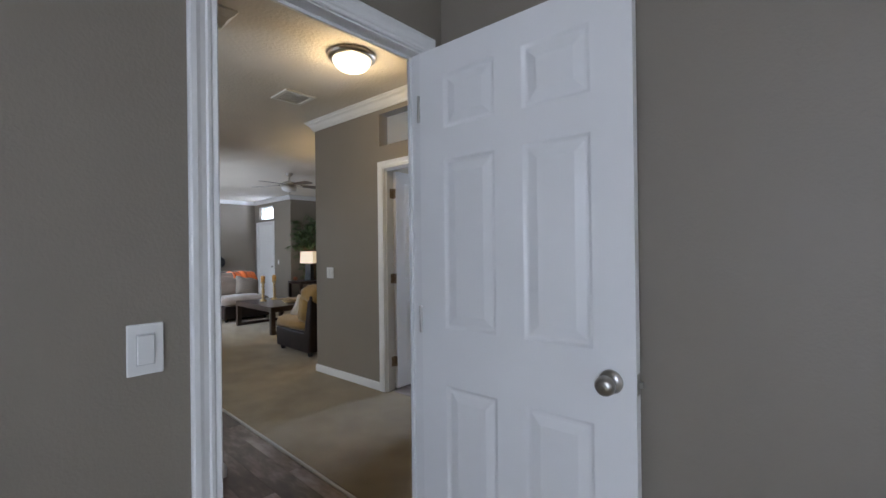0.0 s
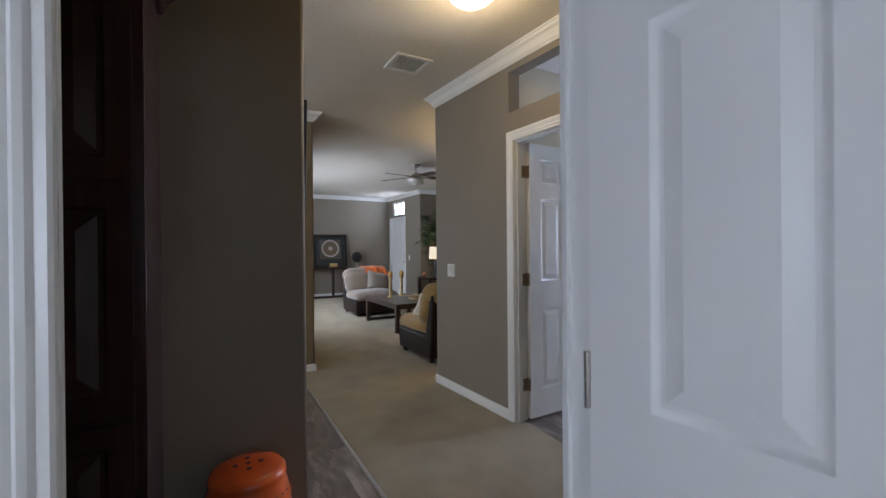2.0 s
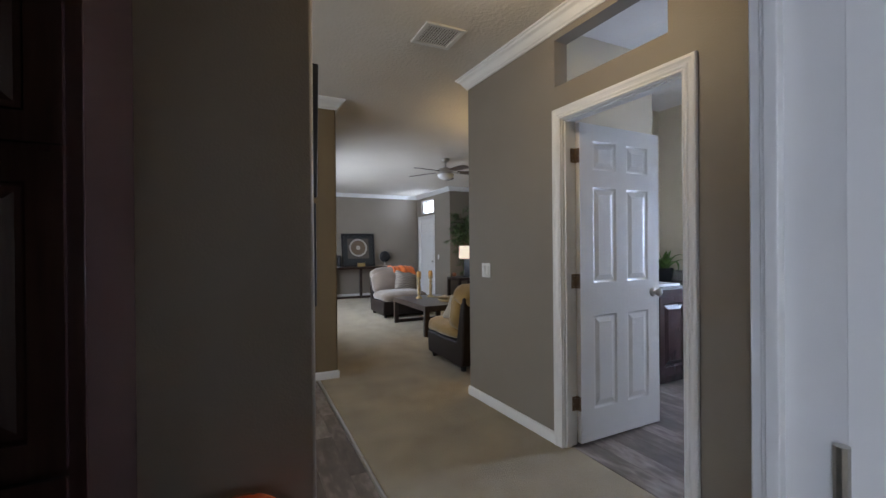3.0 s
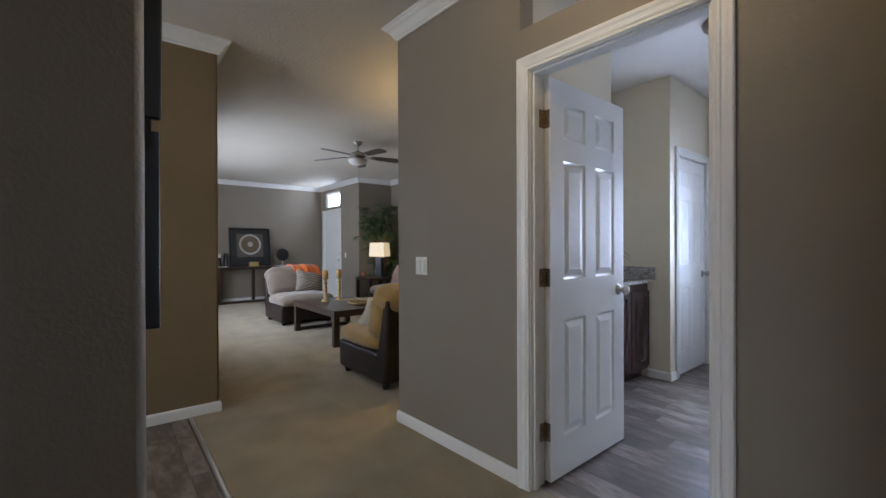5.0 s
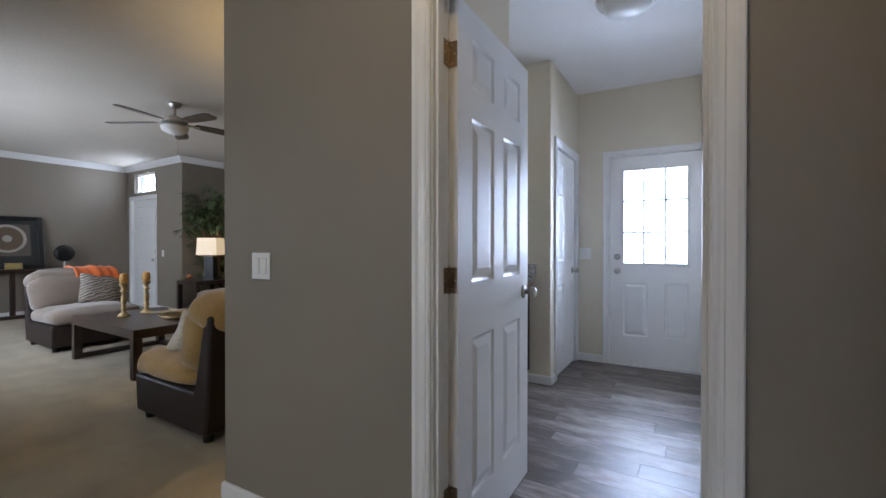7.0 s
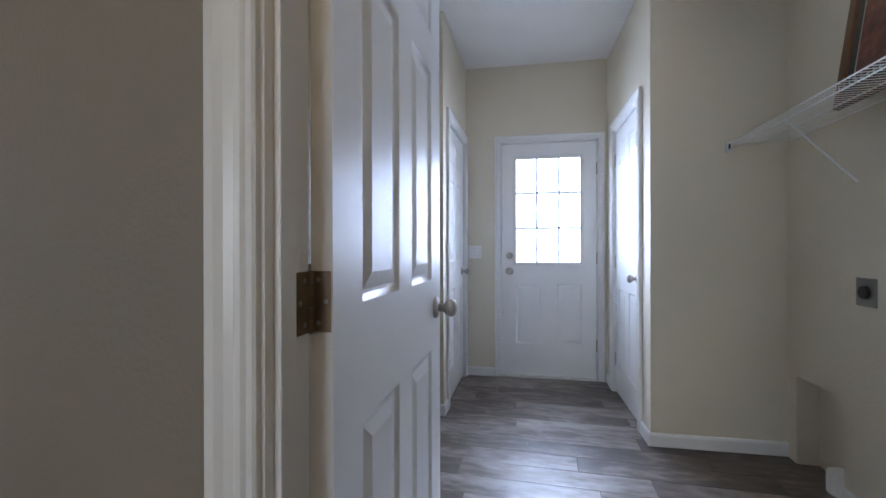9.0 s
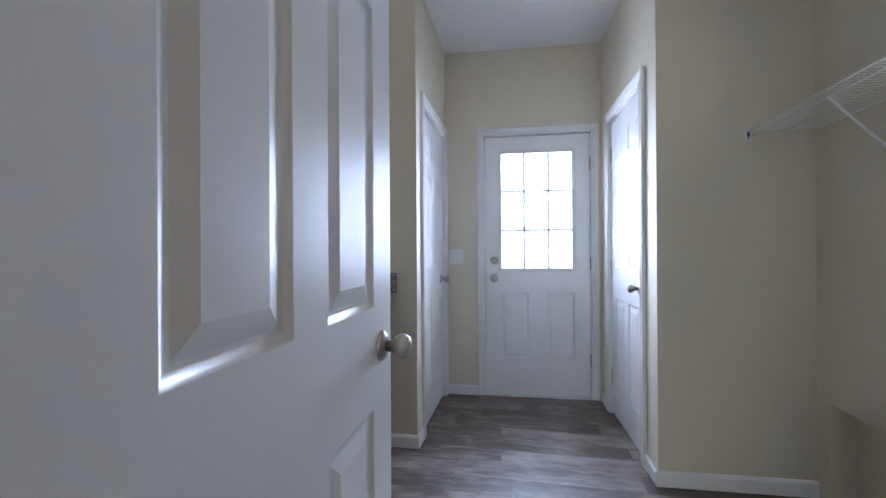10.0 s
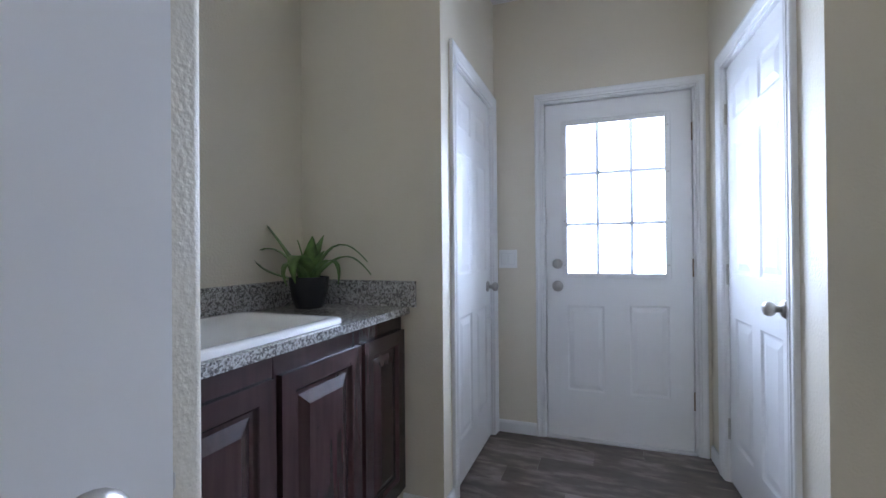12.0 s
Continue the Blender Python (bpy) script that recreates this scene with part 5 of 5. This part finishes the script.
def pantry():
    t = thing("pantry_cabinet", "tall espresso stained pantry cabinet with raised panels", "cabinet", pose(-2.09, 0.512, 0))
    d = 0.463
    bm = box(-d, 0.0, -1.25, 0.0, 0.09, 2.22)
    add_box(bm, -d, -0.06, -1.25, 0.0, 0.0, 0.09)
    part("body", bm, ESPRESSO, t, bevel=0.003)
    for i, y0 in enumerate((-0.60, -1.215)):
        for z0, z1 in ((0.12, 0.78), (0.80, 1.46), (1.48, 2.16)):
            w, h = 0.57, z1 - z0
            part("cabinet_door", panel_slab(w, h, 0.02, [(0.06, w - 0.06, 0.06, h - 0.06)], sink=0.014, raise_to=0.0, both=False, rim=0.012, flat=0.010, slope=0.045), ESPRESSO, t,
                 at=pose(0.021, y0, z0, 0, 0, 90))
    prof = [(0.0, 2.20), (0.012, 2.20), (0.02, 2.215), (0.03, 2.245), (0.055, 2.27), (0.06, 2.285), (0.0, 2.285)]
    part("cornice", sweep_plan([(-d, 0.0), (0.0, 0.0), (0.0, -1.25)], prof), ESPRESSO, t)


pantry()


def garden_stool():
    t = thing("garden_stool", "orange glazed ceramic garden stool with pierced pattern", "stool", pose(-2.36, 0.80, 0.0))
    prof = [(0.0, 0.004), (0.115, 0.004), (0.125, 0.012), (0.130, 0.03), (0.138, 0.05), (0.150, 0.10), (0.160, 0.17), (0.163, 0.22), (0.160, 0.28), (0.151, 0.34), (0.141, 0.385), (0.137, 0.405), (0.140, 0.415),
            (0.134, 0.432), (0.118, 0.444), (0.06, 0.452), (0.0, 0.453)]
    part("body", lathe(prof, 40), ORANGE, t, smooth=True)
    # the body is not cut: dark discs carry the shade inside its holes
    dark = material("dark_hole_shade", (0.05, 0.008, 0.003), 0.8)
    for i in range(30):
        for z, r in ((0.352, 0.1482), (0.085, 0.1460)):
            m = pose(0, 0, 0, 0, 0, 12 * i) @ pose(r, 0, z, 0, 90, 0)
            part("pierced_hole", lathe([(0.0, 0.0018), (0.0042, 0.0015), (0.005, 0.0), (0.0, 0.0)], 8), dark, t, at=m)
    for i in range(8):
        for z, r in ((0.300, 0.1555), (0.140, 0.1545)):
            m = pose(0, 0, 0, 0, 0, 45 * i + 10) @ pose(r - 0.002, 0, z, 0, 90, 0)
            rose = bmesh.new()
            for k in range(6):
                a = math.pi / 3 * k
                lathe([(0.0, 0.010), (0.005, 0.009), (0.0085, 0.004), (0.009, 0.0), (0.0, 0.0)], 10, rose, (0.0115 * math.cos(a), 0.0115 * math.sin(a), 0))
            lathe([(0.0, 0.014), (0.004, 0.013), (0.007, 0.008), (0.007, 0.0), (0.0, 0.0)], 10, rose)
            part("rosette", rose, ORANGE, t, "raised flower boss", at=m, smooth=True)
    for i in range(4):
        for j in range(10):
            a = math.pi / 2 * i + math.radians(45)
            b = 2 * math.pi * j / 10
            u, z = a + 0.30 * math.cos(b), 0.225 + 0.075 * math.sin(b)
            r = 0.1605 - abs(z - 0.22) * 0.02
            part("pierced_hole", lathe([(0.0, 0.002), (0.008, 0.002), (0.0085, 0.0), (0.0, 0.0)], 10), dark, t, at=pose(0, 0, 0, 0, 0, math.degrees(u)) @ pose(r, 0, z, 0, 90, 0))
    for x, y in ((0.0, 0.0), (0.045, 0.0), (-0.045, 0.0), (0.0, 0.045), (0.0, -0.045)):
        part("pierced_hole", lathe([(0.0, 0.0015), (0.010, 0.0015), (0.0105, -0.003), (0.0, -0.003)], 12), dark, t, at=pose(x, y, 0.4525))


garden_stool()

tv = thing("television", "black flat television tilted on the wing wall", "television", pose(-2.742, 0.50, 1.47, 0, 6, 0))
part("screen", box(-0.030, 0.0, -0.60, 0.604, 0.0, 0.54), BLACK, tv, bevel=0.006)
part("bezel", box(-0.034, -0.030, -0.596, 0.600, 0.004, 0.536), DARKROOM, tv, bevel=0.001)
part("mount", box(0.0, 0.058, -0.15, 0.15, 0.12, 0.36), BLACK, tv)
sp = thing("wall_panel", "dark navy flat panel hung below the television", "panel", pose(-2.785, 0.50, 1.012))
part("panel_body", box(-0.02, 0.020, -0.60, 0.602, 0.0, 0.438), material("dark_navy_panel", (0.010, 0.013, 0.020), 0.4), sp, bevel=0.004)
part("bracket_rail", box(0.0, 0.040, -0.55, 0.585, 0.40, 0.462), BLACK, sp)
part("wall_spacer", box(0.020, 0.113, -0.3, 0.3, 0.15, 0.32), BLACK, sp)

# ---- the dark room beyond the living room ----
slab("wall_study", "dark far walls of the unlit room", GREIGE, -15.1, -15.0, 0.4, 4.2, 0, 2.76, "wall")
slab("wall_study_south", "dark side wall of the unlit room", GREIGE, -15.0, -11.97, 0.4, 0.5, 0, 2.76, "wall")
slab("wall_study_north", "dark side wall of the unlit room", GREIGE, -15.0, -11.97, 4.1, 4.2, 0, 2.76, "wall")
slab("wall_study_east", "dark near wall of the unlit room", GREIGE, -11.97, -11.85, 0.4, 1.53, 0, 2.76, "wall")
slab("ceiling_study", "ceiling of the unlit room", CEILING, -15.1, -11.97, 0.4, 4.2, TOP, 2.82, "ceiling")
slab("floor_study", "beige carpet of the unlit room", CARPET, -15.1, -11.97, 0.4, 4.2, -0.08, 0.0, "carpet")
b = thing("daybed", "black daybed with a pale grey cushion in the unlit room", "bed", pose(-13.6, 2.2, 0))
part("bed_frame", box(-0.5, 0.5, -0.9, 0.9, 0.0, 0.42), DARKROOM, b, bevel=0.02)
part("mattress", soft_block(-0.49, 0.49, -0.88, 0.88, 0.42, 0.56, 0.05, 0.02), FABRIC2, b, smooth=True)
part("headboard", box(-0.56, -0.5, -0.9, 0.9, 0.0, 1.15), DARKROOM, b, bevel=0.02)

# ---- plank floors ----


def lay_planks(parent, x0, x1, y0, y1, seed):
    rng = random.Random(seed)
    wid, length, gap = 0.152, 0.92, 0.0007
    meshes = {}
    y = y0
    while y < y1 - 0.01:
        yb = min(y + wid, y1)
        x = x0 - rng.random() * length
        while x < x1:
            a, b = max(x, x0), min(x + length, x1)
            if b - a > 0.03:
                key = (round(b - a, 3), round(yb - y, 3))
                if key not in meshes:
                    w, d = (b - a - gap) / 2, (yb - y - gap) / 2
                    bm = bmesh.new()
                    v = add_box(bm, -w, w, -d, d, -0.006, 0.0)
                    for q in v[4:]:
                        q.co.x -= math.copysign(0.0005, q.co.x)
                        q.co.y -= math.copysign(0.0005, q.co.y)
                    me = bpy.data.meshes.new("plank")
                    bmesh.ops.recalc_face_normals(bm, faces=bm.faces)
                    bm.to_mesh(me)
                    bm.free()
                    me.materials.append(PLANK)
                    meshes[key] = me
                ob = new("plank", meshes[key])
                ob.parent = parent
                ob.location = ((a + b) / 2, (y + yb) / 2, -0.001)
            x += length
        y = yb


lay_planks(floor_kitchen, -5.06, -1.21, -2.0, 1.440, 21)
lay_planks(floor_laundry, -4.0, -1.25, 2.682, 5.94, 22)
